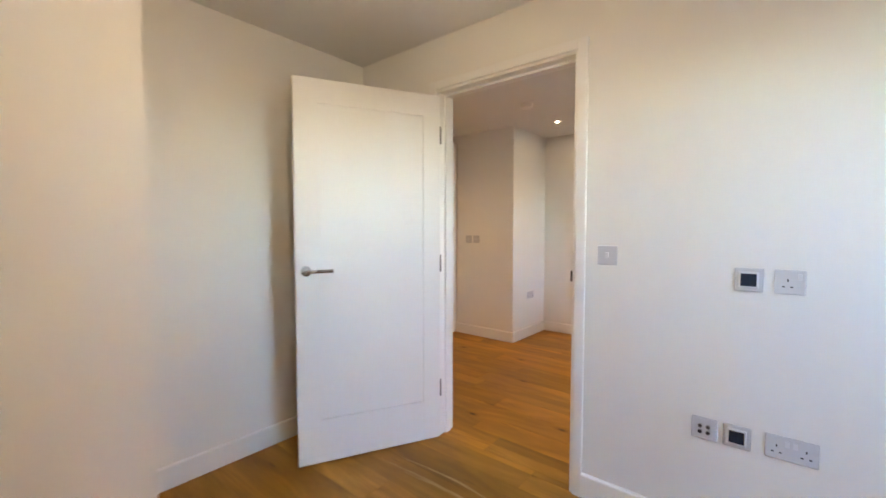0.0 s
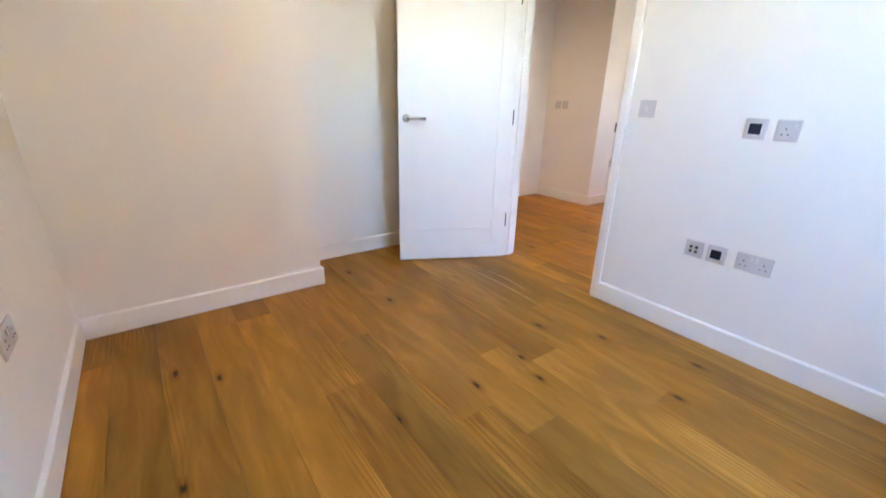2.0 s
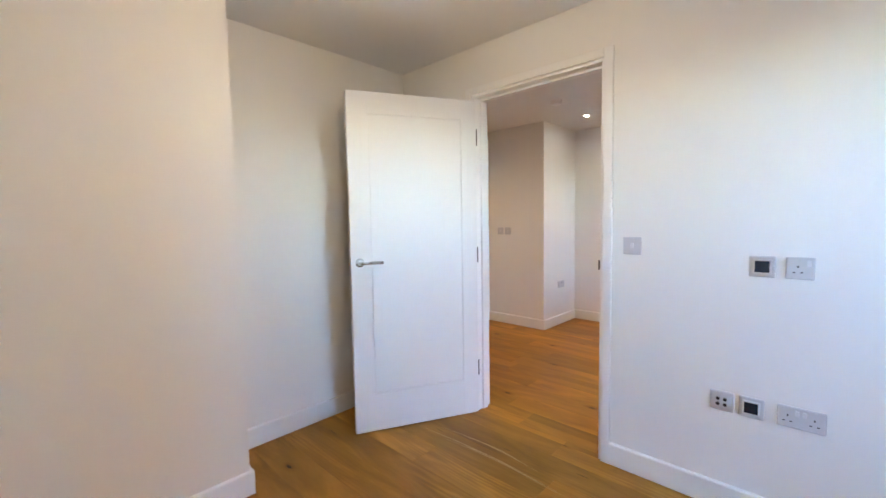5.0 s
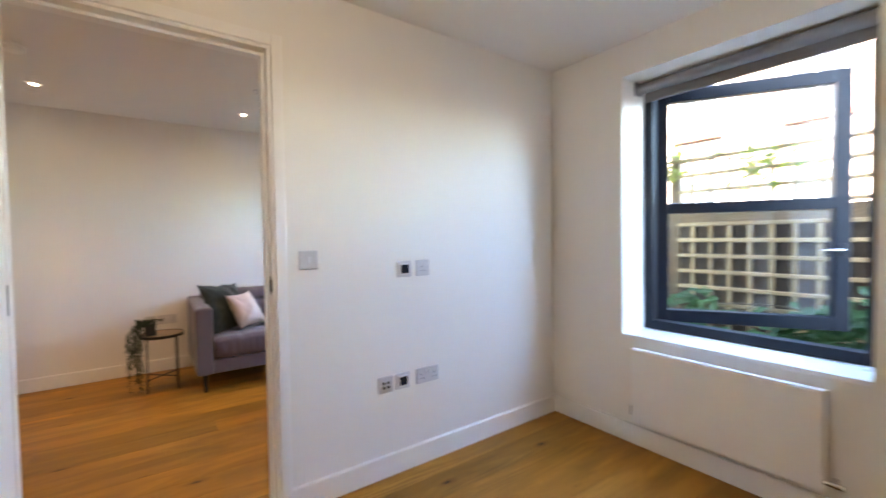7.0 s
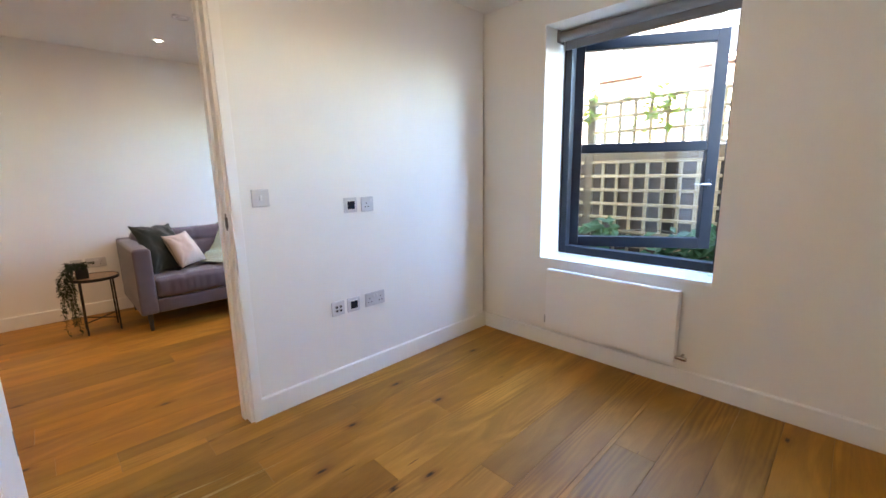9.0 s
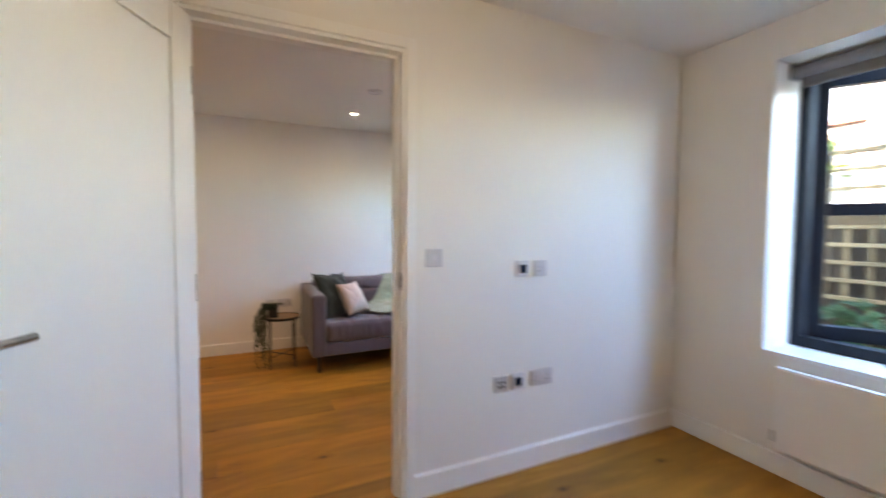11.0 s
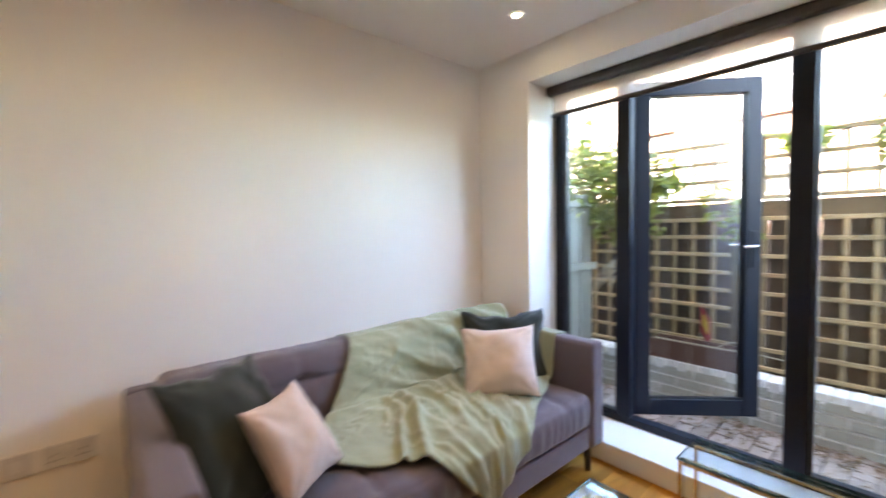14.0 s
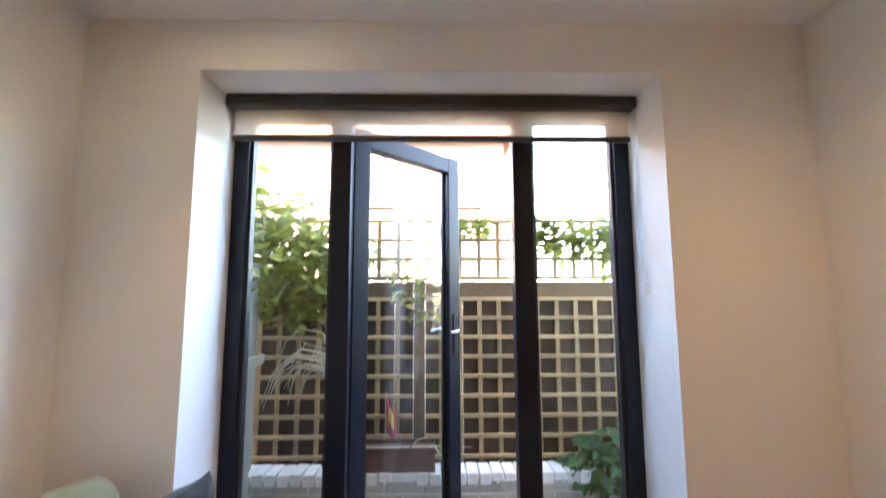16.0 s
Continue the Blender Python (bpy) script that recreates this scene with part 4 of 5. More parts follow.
def seat_shape(p, c):
    q = Vector(p)
    if c[2] > 0.2:
        q.z += 0.018 * (1 - c[0] ** 4) * (1 - c[1] ** 2) - tuft(p, (c[0], c[1]), SEATCOLS, (-0.15, 0.55), 0.028)
    if c[1] < -0.8:
        q.y -= 0.012 * (1 - c[2] ** 2) + 0.005 * math.sin(c[0] * 75 + 4 * math.sin(c[0] * 9)) * (1 - abs(c[2]))
    return q + wobble(p, 0.006, 9)


part("seat_cushion", soft_box((AL + 0.004, SFY + 0.012, 0.264), (AR - 0.004, 4.27, 0.440), 0.035, (96, 36, 6), seat_shape), SOFA, sofa, "long tufted seat cushion", smooth=True)


def back_shape(p, c):
    q = Vector(p)
    if c[1] < -0.2:
        q.y -= 0.018 * (1 - c[0] ** 4) * (1 - c[2] ** 2) - tuft(p, (c[0], c[2]), SEATCOLS, (0.35,), 0.030)
    # the back leans
    q.y += (p.z - 0.45) * 0.22
    return q + wobble(p, 0.005, 8)


part("back_cushion", soft_box((AL - 0.030, 4.24, 0.40), (AR + 0.030, 4.42, 0.760), 0.05, (96, 6, 28), back_shape), SOFA, sofa, "tufted back cushion", smooth=True)
part("back_frame", soft_box((SX0 + 0.004, 4.47, 0.150), (SX1 - 0.004, SBY, 0.70), 0.02, (20, 3, 8), None), SOFA, sofa, smooth=True)
for fx, fy in ((-0.965, 3.690), (0.845, 3.690), (-0.965, 4.46), (0.845, 4.46)):
    part("foot", rods(((fx, fy, 0.151), (fx, fy - 0.004, 0.0), 0.020, 0.014), seg=16), FOOTW, sofa, "black tapered foot")


# ---- cushions ----
def pillow_edge(u, v, w, h, seed, limp):
    """A limp square: sides drawn in between the corners, edges wandering a little."""
    pin = 1 - 0.095 * (1 - v * v) * abs(u) ** 3
    pin2 = 1 - 0.095 * (1 - u * u) * abs(v) ** 3
    x, z = u * w / 2 * pin, v * h / 2 * pin2
    x += limp * 0.35 * noise.noise(Vector((u * 1.1 + seed, v * 1.6, 3.0)))
    z += limp * (0.8 * noise.noise(Vector((u * 1.7 + seed * 2, v * 0.9, 8.0))) - 0.35 * (1 - u * u) * max(0, v))
    y = limp * (0.9 * noise.noise(Vector((u * 1.5 + seed, v * 1.3, 5.0))) + 0.4 * u * v)
    return x, y, z


def pillow_mesh(w, h, t, seed, limp, n=40):
    bm = bmesh.new()
    sides = []
    for sgn in (1, -1):
        g = []
        for i in range(n + 1):
            row = []
            for k in range(n + 1):
                u, v = math.sin((-1 + 2 * i / n) * math.pi / 2), math.sin((-1 + 2 * k / n) * math.pi / 2)
                e = max(0.0, (1 - abs(u) ** 2.4) * (1 - abs(v) ** 2.4))
                x, y, z = pillow_edge(u, v, w, h, seed, limp)
                swell = t * e ** 0.5 * (1 + 0.22 * noise.fractal(Vector((u * 1.3 + seed, v * 1.3, sgn * 2.0)), 1, 2, 3))
                # creases fan out from the corners and pucker along the seams
                fan = 0.0
                for cu, cv in ((1, 1), (-1, 1), (1, -1), (-1, -1)):
                    du, dv = u - cu, v - cv
                    rr = math.hypot(du, dv)
                    fan += math.sin(11 * math.atan2(dv, du) + seed * 3) * math.exp(-(rr / 0.55) ** 2)
                rim = max(abs(u), abs(v))
                along_ = v if abs(u) > abs(v) else u
                swell += 0.013 * e ** 0.6 * fan + 0.005 * math.sin(along_ * 26 + seed) * math.exp(-((1 - rim) / 0.16) ** 2) * e ** 0.3
                row.append((x, y + sgn * swell, z))
            g.append(row)
        sides.append(g)
    vert = {}

    def vt(sd, i, k):
        edge = i in (0, n) or k in (0, n)
        key = (0 if edge else sd, i, k)
        if key not in vert:
            vert[key] = bm.verts.new(sides[0 if edge else sd][i][k])
        return vert[key]

    for sd in (0, 1):
        for i in range(n):
            for k in range(n):
                bm.faces.new((vt(sd, i, k), vt(sd, i + 1, k), vt(sd, i + 1, k + 1), vt(sd, i, k + 1)))
    return bm


def pillow(name, m, w, h, t, seed, mat_, label, group, piping=None, limp=0.012):
    th = thing(name, label=label, category="cushion", group=group, m=m)
    part("cover", pillow_mesh(w, h, t, seed, limp), mat_, th, world_built=False, smooth=True)
    ring = []
    n = 40
    for a, b in (((-1, -1), (1, -1)), ((1, -1), (1, 1)), ((1, 1), (-1, 1)), ((-1, 1), (-1, -1))):
        for k in range(n):
            ring.append(pillow_edge(a[0] + (b[0] - a[0]) * k / n, a[1] + (b[1] - a[1]) * k / n, w, h, seed, limp))
    ring.append(ring[0])
    part("piping", tubes([ring], 0.0028, 6), piping or mat_, th, world_built=False, smooth=True)
    return th


pillow("cushion", pose(-0.770, 3.975, 0.650, -33, 3, 27), 0.375, 0.47, 0.070, 1.0, GREENP, "dark green velvet cushion leaning in the sofa corner", "cushions on the sofa", limp=0.035)
pillow("cushion", pose(-0.625, 3.868, 0.622, -31, -4, 31), 0.255, 0.325, 0.070, 2.3, CREAM, "cream satin cushion with dark piping on the sofa", "cushions on the sofa", PIPING, 0.015)
pillow("cushion", pose(0.640, 4.075, 0.625, -17, -2, -43), 0.47, 0.41, 0.075, 3.1, GREENP, "dark green velvet cushion behind a cream one", "cushions on the sofa", limp=0.060)
pillow("cushion", pose(0.425, 3.925, 0.622, -29, -6, -52), 0.375, 0.355, 0.070, 4.7, CREAM, "cream satin cushion with dark piping on the blanket", "cushions on the sofa", PIPING, 0.016)

# ---- throw blanket ----
PROFILE = [(4.553, 0.58), (4.520, 0.68), (4.470, 0.750), (4.405, 0.770), (4.340, 0.765), (4.285, 0.735), (4.250, 0.67), (4.225, 0.585), (4.188, 0.498), (4.05, 0.476), (3.80, 0.470), (3.68, 0.462), (3.622, 0.430), (3.605, 0.36), (3.602, 0.15)]
PLEN = [0.0]
for (ya, za), (yb, zb) in zip(PROFILE, PROFILE[1:]):
    PLEN.append(PLEN[-1] + math.hypot(yb - ya, zb - za))
CREASE, SEATS = PLEN[8], PLEN[9]          # where the seat meets the back, and where the flat of the seat begins


def along(s_):
    s_ = min(max(s_, 0), PLEN[-1])
    for k in range(len(PLEN) - 1):
        if s_ <= PLEN[k + 1]:
            w_ = (s_ - PLEN[k]) / (PLEN[k + 1] - PLEN[k])
            return PROFILE[k][0] + w_ * (PROFILE[k + 1][0] - PROFILE[k][0]), PROFILE[k][1] + w_ * (PROFILE[k + 1][1] - PROFILE[k][1])
    return PROFILE[-1]


def smooth01(a, b, x_):
    q = min(max((x_ - a) / (b - a), 0), 1)
    return q * q * (3 - 2 * q)


def seat_s(y):
    """Length along the profile at depth y on the seat."""
    return SEATS + (4.05 - y)


# front hem: (share across, x, length along the profile); it runs out to a point over the seat's front
HEM = ((0.0, -0.52, seat_s(3.93)), (0.14, -0.40, seat_s(3.77)), (0.28, -0.225, seat_s(3.69)), (0.40, -0.06, PLEN[13] + 0.065), (0.47, 0.045, PLEN[13] + 0.105), (0.56, 0.17, PLEN[13] + 0.01), (0.68, 0.335, seat_s(3.645)), (0.86, 0.66, seat_s(3.80)), (0.92, 0.755, seat_s(3.87)), (0.96, 0.815, seat_s(3.85)), (1.0, 0.900, seat_s(3.83)))


def hem(u):
    for (ua, xa, la), (ub, xb, lb) in zip(HEM, HEM[1:]):
        if u <= ub:
            w_ = (u - ua) / (ub - ua)
            return xa + (xb - xa) * w_, la + (lb - la) * w_
    return HEM[-1][1:]


def blanket_point(u, v):
    # u across from the left edge to the right, v from behind the back to the front hem
    near = [hem(min(1, max(0, u + d))) for d in (-0.04, -0.02, 0, 0.02, 0.04)]
    xh, sh = sum(q[0] for q in near) / 5, sum(q[1] for q in near) / 5
    s_ = v * sh + 0.012 * fbm(u, v, 2.0, 5.0) * smooth01(0.8, 1.0, v)
    y, z = along(s_)
    xt = -0.175 + 1.055 * u
    x = xt + (xh - xt) * smooth01(0.28, 1.05, v)
    x += 0.014 * fbm(u * 1.0, v * 1.5, 3.0, 3.2) * smooth01(0.0, 0.3, v)
    n1 = fbm(u, v, 0.0, 2.5)
    n2 = fbm(u * 1.4, v * 1.2, 7.0, 3.1)
    inside = smooth01(0.0, 0.10, u)
    # long slanting folds down the back, gathering behind the cushions
    wave = 0.5 + 0.5 * math.sin(2 * math.pi * (0.66 * x - 0.75 * s_) / 0.150 + 3.0 * n1)
    wave2 = 0.5 + 0.5 * math.sin(2 * math.pi * (0.45 * x - 0.89 * s_) / 0.060 + 5.0 * n2)
    on_back = smooth01(0.20, 0.34, s_) * (1 - smooth01(CREASE - 0.02, CREASE + 0.08, s_))
    fold = (0.034 * wave ** 2.2 * smooth01(0.05, 0.45, u) + 0.004 * wave2 ** 2) * on_back * inside
    # along the top it only ripples
    fold += 0.007 * max(0.0, n2) * (1 - smooth01(0.25, 0.40, s_))
    # the slack bunched up across the seat
    on_seat = smooth01(CREASE - 0.02, CREASE + 0.08, s_)
    t_ = min(max((4.02 - y) / 0.33, 0), 1)
    off = x - (-0.02 - 0.21 * t_ + 0.02 * n1)
    fold += 0.040 * math.exp(-(off / 0.030) ** 2) * on_seat * (1 - smooth01(0.92, 1.0, v) * 0.4)
    fold += 0.022 * math.exp(-((off + 0.085 + 0.02 * n2) / 0.022) ** 2) * on_seat
    fold += 0.018 * math.exp(-((s_ - CREASE - 0.02) / 0.035) ** 2) * (0.6 + n2)
    # creases running together towards the hanging corner
    ang = math.atan2(x - 0.04, max(0.04, PLEN[13] + 0.30 - s_))
    fan = (0.5 + 0.5 * math.sin(24 * ang + 5 * n1 + 0.6)) ** 2.5
    fold += (0.017 * fan + 0.008 * (0.5 + 0.5 * math.sin(57 * ang + 7 * n2)) ** 2) * on_seat * smooth01(-0.30, -0.12, x) * (1 - 0.55 * smooth01(0.30, 0.50, x))
    ridge = 1 - min(1, 2.6 * abs(fbm(u * 1.9 + 0.9 * v, v * 1.3 - 0.5 * u, 1.0, 3.6)))
    fold += 0.008 * ridge ** 3 * inside * smooth01(0.30, 0.5, s_) + 0.003 * fbm(u, v, 5.0, 11.0)
    out = 0.010 + max(fold, -0.004)
    # off the surface: forwards on the upright runs, upwards on the flat ones
    y2, z2 = along(s_ + 0.03)
    y1, z1 = along(max(0.0, s_ - 0.03))
    d = Vector((0, y2 - y1, z2 - z1)).normalized()
    nrm = Vector((0, d.z, -d.y))
    p = Vector((x, y, z)) + nrm * out
    # up over the back end of the arm
    k = smooth01(0.745, 0.800, x) * (1 - smooth01(4.25, 4.45, y))
    top = 0.704 + 0.35 * max(0.0, out - 0.01)
    p.z = p.z + (top - p.z) * k if p.z < top else p.z
    return p


bk = thing("throw_blanket", (0.3, 4.1, 0.45), "pale sage green woven throw draped over the sofa", "blanket")
part("cloth", sheet(blanket_point, 170, 150, 0.006), BLANKET, bk, smooth=True)

# ---- side table and trailing plant ----
TX, TY, TH = -1.246, 4.045, 0.460
st = thing("side_table", (TX, TY, 0), "small round side table with brown top and black metal legs", "side table")
part("tabletop", lathe([(0.001, TH - 0.014), (0.150, TH - 0.014), (0.155, TH - 0.010), (0.155, TH - 0.002), (0.152, TH), (0.001, TH)], (TX, TY, 0), 48), WOODTOP, st)
part("rim", lathe([(0.153, TH - 0.020), (0.1585, TH - 0.020), (0.1585, TH + 0.004), (0.1555, TH + 0.004), (0.1555, TH - 0.018)], (TX, TY, 0), 48), BLACKM, st)
for k in range(4):
    a = radians(45 + 90 * k)
    part("leg", rods(((TX + 0.145 * math.cos(a), TY + 0.145 * math.sin(a), TH - 0.012), (TX + 0.150 * math.cos(a), TY + 0.150 * math.sin(a), 0.0), 0.0065), seg=10), BLACKM, st)
for k in range(2):
    a = radians(45 + 90 * k)
    part("cross_brace", rods(((TX + 0.148 * math.cos(a), TY + 0.148 * math.sin(a), 0.105), (TX - 0.148 * math.cos(a), TY - 0.148 * math.sin(a), 0.105), 0.005), seg=10), BLACKM, st)


def add_leaf(bm, p, d, up, ln, wd):
    d = d.normalized()
    sd = d.cross(up)
    sd = sd.normalized() if sd.length > 1e-4 else Vector((1, 0, 0))
    nn = sd.cross(d)
    a = bm.verts.new(p)
    b = bm.verts.new(p + d * ln * 0.45 + sd * wd / 2 + nn * wd * 0.12)
    c = bm.verts.new(p + d * ln - nn * ln * 0.12)
    e = bm.verts.new(p + d * ln * 0.45 - sd * wd / 2 + nn * wd * 0.12)
    bm.faces.new((a, b, c))
    bm.faces.new((a, c, e))


rng = random.Random(5)
PX, PY = -1.345, 4.025
pl = thing("trailing_plant", (PX, PY, TH), "dark trailing houseplant in a small black pot on the side table", "plant")
pot = boxes(((PX - 0.018, PY - 0.04, TH + 0.001), (PX + 0.062, PY + 0.04, TH + 0.082)), bev=0.006)
part("pot", pot, POT, pl, "square black pot")
part("soil", boxes(((PX - 0.010, PY - 0.032, TH + 0.083), (PX + 0.054, PY + 0.032, TH + 0.087))), EARTH, pl)
lines, lf = [], bmesh.new()
for k in range(34):
    a = rng.uniform(0, 2 * math.pi)
    top = Vector((PX + 0.02 + 0.03 * math.cos(a), PY + 0.03 * math.sin(a), TH + 0.09))
    hang = k < 16
    pts = [top, top + Vector((-0.03 + 0.02 * math.cos(a), 0.02 * math.sin(a), 0.035))]
    if hang:
        ox, oy = rng.uniform(-0.125, -0.035), rng.uniform(-0.125, -0.02)
        pts.append(Vector((PX + ox * 0.7, PY + oy, TH + 0.085)))
        ln = rng.choice((0.16, 0.28, 0.38, 0.46, 0.49, 0.42))
        x, y = PX + ox, PY + oy
        for q in range(1, 9):
            pts.append(Vector((x + rng.uniform(-0.012, 0.012), y + rng.uniform(-0.012, 0.012), TH + 0.05 - ln * q / 8)))
    else:
        pts.append(top + Vector((0.06 * math.cos(a), 0.06 * math.sin(a), rng.uniform(-0.02, 0.06))))
    lines.append(pts)
    for p0, p1 in zip(pts, pts[1:]):
        cnt = max(4, int((p1 - p0).length / 0.009))
        for q in range(cnt):
            p = p0.lerp(p1, q / cnt)
            a2 = rng.uniform(0, 2 * math.pi)
            add_leaf(lf, p, Vector((math.cos(a2), math.sin(a2), rng.uniform(-0.9, 0.3))), Vector((0, 0, 1)), rng.uniform(0.018, 0.036), rng.uniform(0.010, 0.018))
part("stem", tubes(lines, 0.0016, 4), TRAIL, pl)["kind"] = "stuff"
part("leaves", lf, TRAIL, pl)["kind"] = "stuff"

# ---- glass tables ----
def glass_table(x0, y0, x1, y1, h, label):
    t = thing("glass_table", ((x0 + x1) / 2, (y0 + y1) / 2, 0), label, "coffee table", "nest of glass tables")
    g_ = part("glass_top", boxes(((x0, y0, h - 0.010), (x1, y1, h)), bev=0.001), TABLEGLASS, t, "clear glass top")
    e = 0.0012
    for lo, hi in (((x0 - e, y0, h - 0.0095), (x0 - 0.0002, y1, h - 0.0005)), ((x1 + 0.0002, y0, h - 0.0095), (x1 + e, y1, h - 0.0005)), ((x0, y0 - e, h - 0.0095), (x1, y0 - 0.0002, h - 0.0005)), ((x0, y1 + 0.0002, h - 0.0095), (x1, y1 + e, h - 0.0005))):
        part("glass_edge", boxes((lo, hi)), GLASSEDGE, t)
    w, d = 0.034, 0.012
    for x in (x0 + 0.003, x1 - 0.003 - w):
        for y in (y0 + 0.003, y1 - 0.003 - d):
            part("leg", boxes(((x, y, d + 0.0005), (x + w, y + d, h - 0.025)), bev=0.0015), CHROME, t, "chrome leg")
        part("floor_bar", boxes(((x, y0 + 0.003, 0.0), (x + w, y1 - 0.003, d)), bev=0.0015), CHROME, t, "chrome floor bar")
        part("top_bar", boxes(((x, y0 + 0.003, h - 0.0245), (x + w, y1 - 0.003, h - 0.0105)), bev=0.0015), CHROME, t, "chrome top bar")
    return t


for x0, y0, x1, y1, h in TABLES:
    glass_table(x0, y0, x1, y1, h, "clear glass coffee table with polished chrome legs")

# ---- garden: ground, low wall, fence ----
gb = bmesh.new()
gb.faces.new([gb.verts.new((x, y, -0.060)) for x, y in ((OUTX, -3000), (3000, -3000), (3000, 3000), (OUTX, 3000))])
single("ground", gb, EARTH, "bare earth and paving beyond the garden doors", "ground", kind="structure")

LWX0, LWX1, LWZ = 2.10, 2.255, 0.290
lw = thing("low_brick_wall", (2.18, 2.0, 0), "low grey brick planter wall with a white top", "wall")
part("core", boxes(((LWX0 + 0.006, -3.0, -0.05), (LWX1, 4.7, LWZ - 0.071))), MORTAR, lw)
bme = finish(local(boxes(((-0.046, -0.107, -0.032), (0.046, 0.107, 0.032)), bev=0.004, seg=1), Matrix()), "brick", WBRICK)
cme = finish(local(boxes(((-0.080, -0.0345, -0.035), (0.080, 0.0345, 0.035)), bev=0.005, seg=1), Matrix()), "coping_brick", SILLW)
rng = random.Random(9)


def place(name, me, parent, p, rot=0.0):
    ob = shared(name, me, parent, Vector(p) - PLACE[parent.name].translation, rot)
    return ob


for row in range(4):
    z = -0.012 + 0.075 * row + 0.0
    y = -0.9 + (0.112 if row % 2 else 0)
    while y < 4.45:
        place("brick", bme, lw, (LWX0 + 0.046 + rng.uniform(-0.003, 0.002), y, z), rng.uniform(-0.012, 0.012))
        y += 0.225
y = -0.9
while y < 4.5:
    place("coping_brick", cme, lw, (2.178 + rng.uniform(-0.003, 0.003), y, LWZ - 0.035 + rng.uniform(-0.003, 0.002)), rng.uniform(-0.02, 0.02))
    y += 0.075

TRX = 2.30                     # front of the trellis
PITCH = 0.1310


def slat(lo, hi):
    return boxes((lo, hi), bev=0.003, seg=1)


def fence_panel():
    t = thing("trellis_fence", (TRX, 0, 0.0), "weathered timber trellis over a dark boarded fence", "fence", "garden fence panels", kind="")
    n = 13
    W = 1.78
    hm = slat((TRX, -W / 2, -0.0135), (TRX + 0.018, W / 2, 0.0135))
    vm = slat((TRX + 0.018, -0.0145, 0.27), (TRX + 0.034, 0.0145, 1.325))
    tm = slat((TRX + 0.018, -0.014, 1.44), (TRX + 0.034, 0.014, 1.86))
    bmn = slat((TRX + 0.055, -0.062, -0.04), (TRX + 0.072, 0.062, 1.40))
    hme, vme, tme, bmm = [finish(b, nm, mt) for b, nm, mt in ((hm, "slat", TRELLIS), (vm, "slat", TRELLIS), (tm, "slat", TRELLIS), (bmn, "fence_board", BOARD))]
    base = Vector((TRX, 0, 0))
    for k in range(9):
        shared("slat", hme, t, Vector((0, 0, 0.305 + 0.1262 * k)) - base)
    for k in range(4):
        shared("slat", hme, t, Vector((0, 0, 1.455 + 0.130 * k)) - base)
    for k in range(n):
        y = PITCH * (k - 6)
        shared("slat", vme, t, Vector((0, y, 0)) - base)
        shared("slat", tme, t, Vector((0, y, 0)) - base)
    for k in range(14):
        y = -W / 2 + W * (k + 0.5) / 14
        shared("fence_board", bmm, t, Vector((0, y, 0)) - base)
    part("rail", boxes(((TRX + 0.036, -W / 2, 1.325), (TRX + 0.054, W / 2, 1.43)), bev=0.003), RAILW, t)
    return t, W


fp, FW = fence_panel()
fp.location = (TRX, 2.475, 0)
for yc in (0.615, 4.335, -1.245):
    copy_thing(fp, pose(TRX, yc, 0))
for yc, ztop in ((3.405, 1.44), (1.545, 1.88), (-0.315, 1.88)):
    tp = thing("fence_post", (TRX + 0.04, yc, 0), "square weathered timber fence post", "fence post", "garden fence posts")
    part("shaft", boxes(((TRX + 0.035, yc - 0.038, -0.05), (TRX + 0.095, yc + 0.038, ztop)), bev=0.006), RAILW, tp)
    part("cap", boxes(((TRX + 0.027, yc - 0.046, ztop), (TRX + 0.103, yc + 0.046, ztop + 0.02)), bev=0.006), TRELLIS, tp)

# side fence, pale grey boards
GY = 4.40
sf = thing("side_fence", (1.85, GY, 0), "pale grey boarded side fence with two rails", "fence")
gbm = finish(boxes(((-0.069, 0, -0.04), (0.069, 0.018, 1.505)), bev=0.004, seg=1), "fence_board", GATEP)
for k in range(5):
    place("fence_board", gbm, sf, (1.46 + 0.142 * k, GY + 0.004 * (k % 2), 0))
for z in (0.92, 1.44):
    part("rail", boxes(((1.39, GY - 0.032, z), (2.18, GY - 0.001, z + 0.06)), bev=0.004), GATEP, sf)
part("top_rail", boxes(((1.39, GY - 0.030, 1.507), (2.19, GY + 0.035, 1.540)), bev=0.004), GATEP, sf)
part("post", boxes(((2.12, GY + 0.024, -0.04), (2.19, GY + 0.10, 1.57)), bev=0.005), GATEP, sf)

# block paving, herringbone-free running bond
pv = thing("pavement", (1.8, 3.0, 0), "weathered block paving strewn with dry leaves", "pavement", kind="structure")
pme = finish(boxes(((-0.098, -0.048, -0.04), (0.098, 0.048, 0.0)), bev=0.004, seg=1), "paver", PAVER)
rng = random.Random(11)
row = 0
y = 1.72
while y < 4.36:
    x = OUTX + 0.15 - (0.1 if row % 2 else 0.0)
    while x < 2.16:
        place("paver", pme, pv, (x, y, -0.028 + rng.uniform(-0.004, 0.003)), rng.uniform(-0.015, 0.015))
        x += 0.2015
    y += 0.1015
    row += 1

# dry leaves and twigs along the wall foot
lb = bmesh.new()
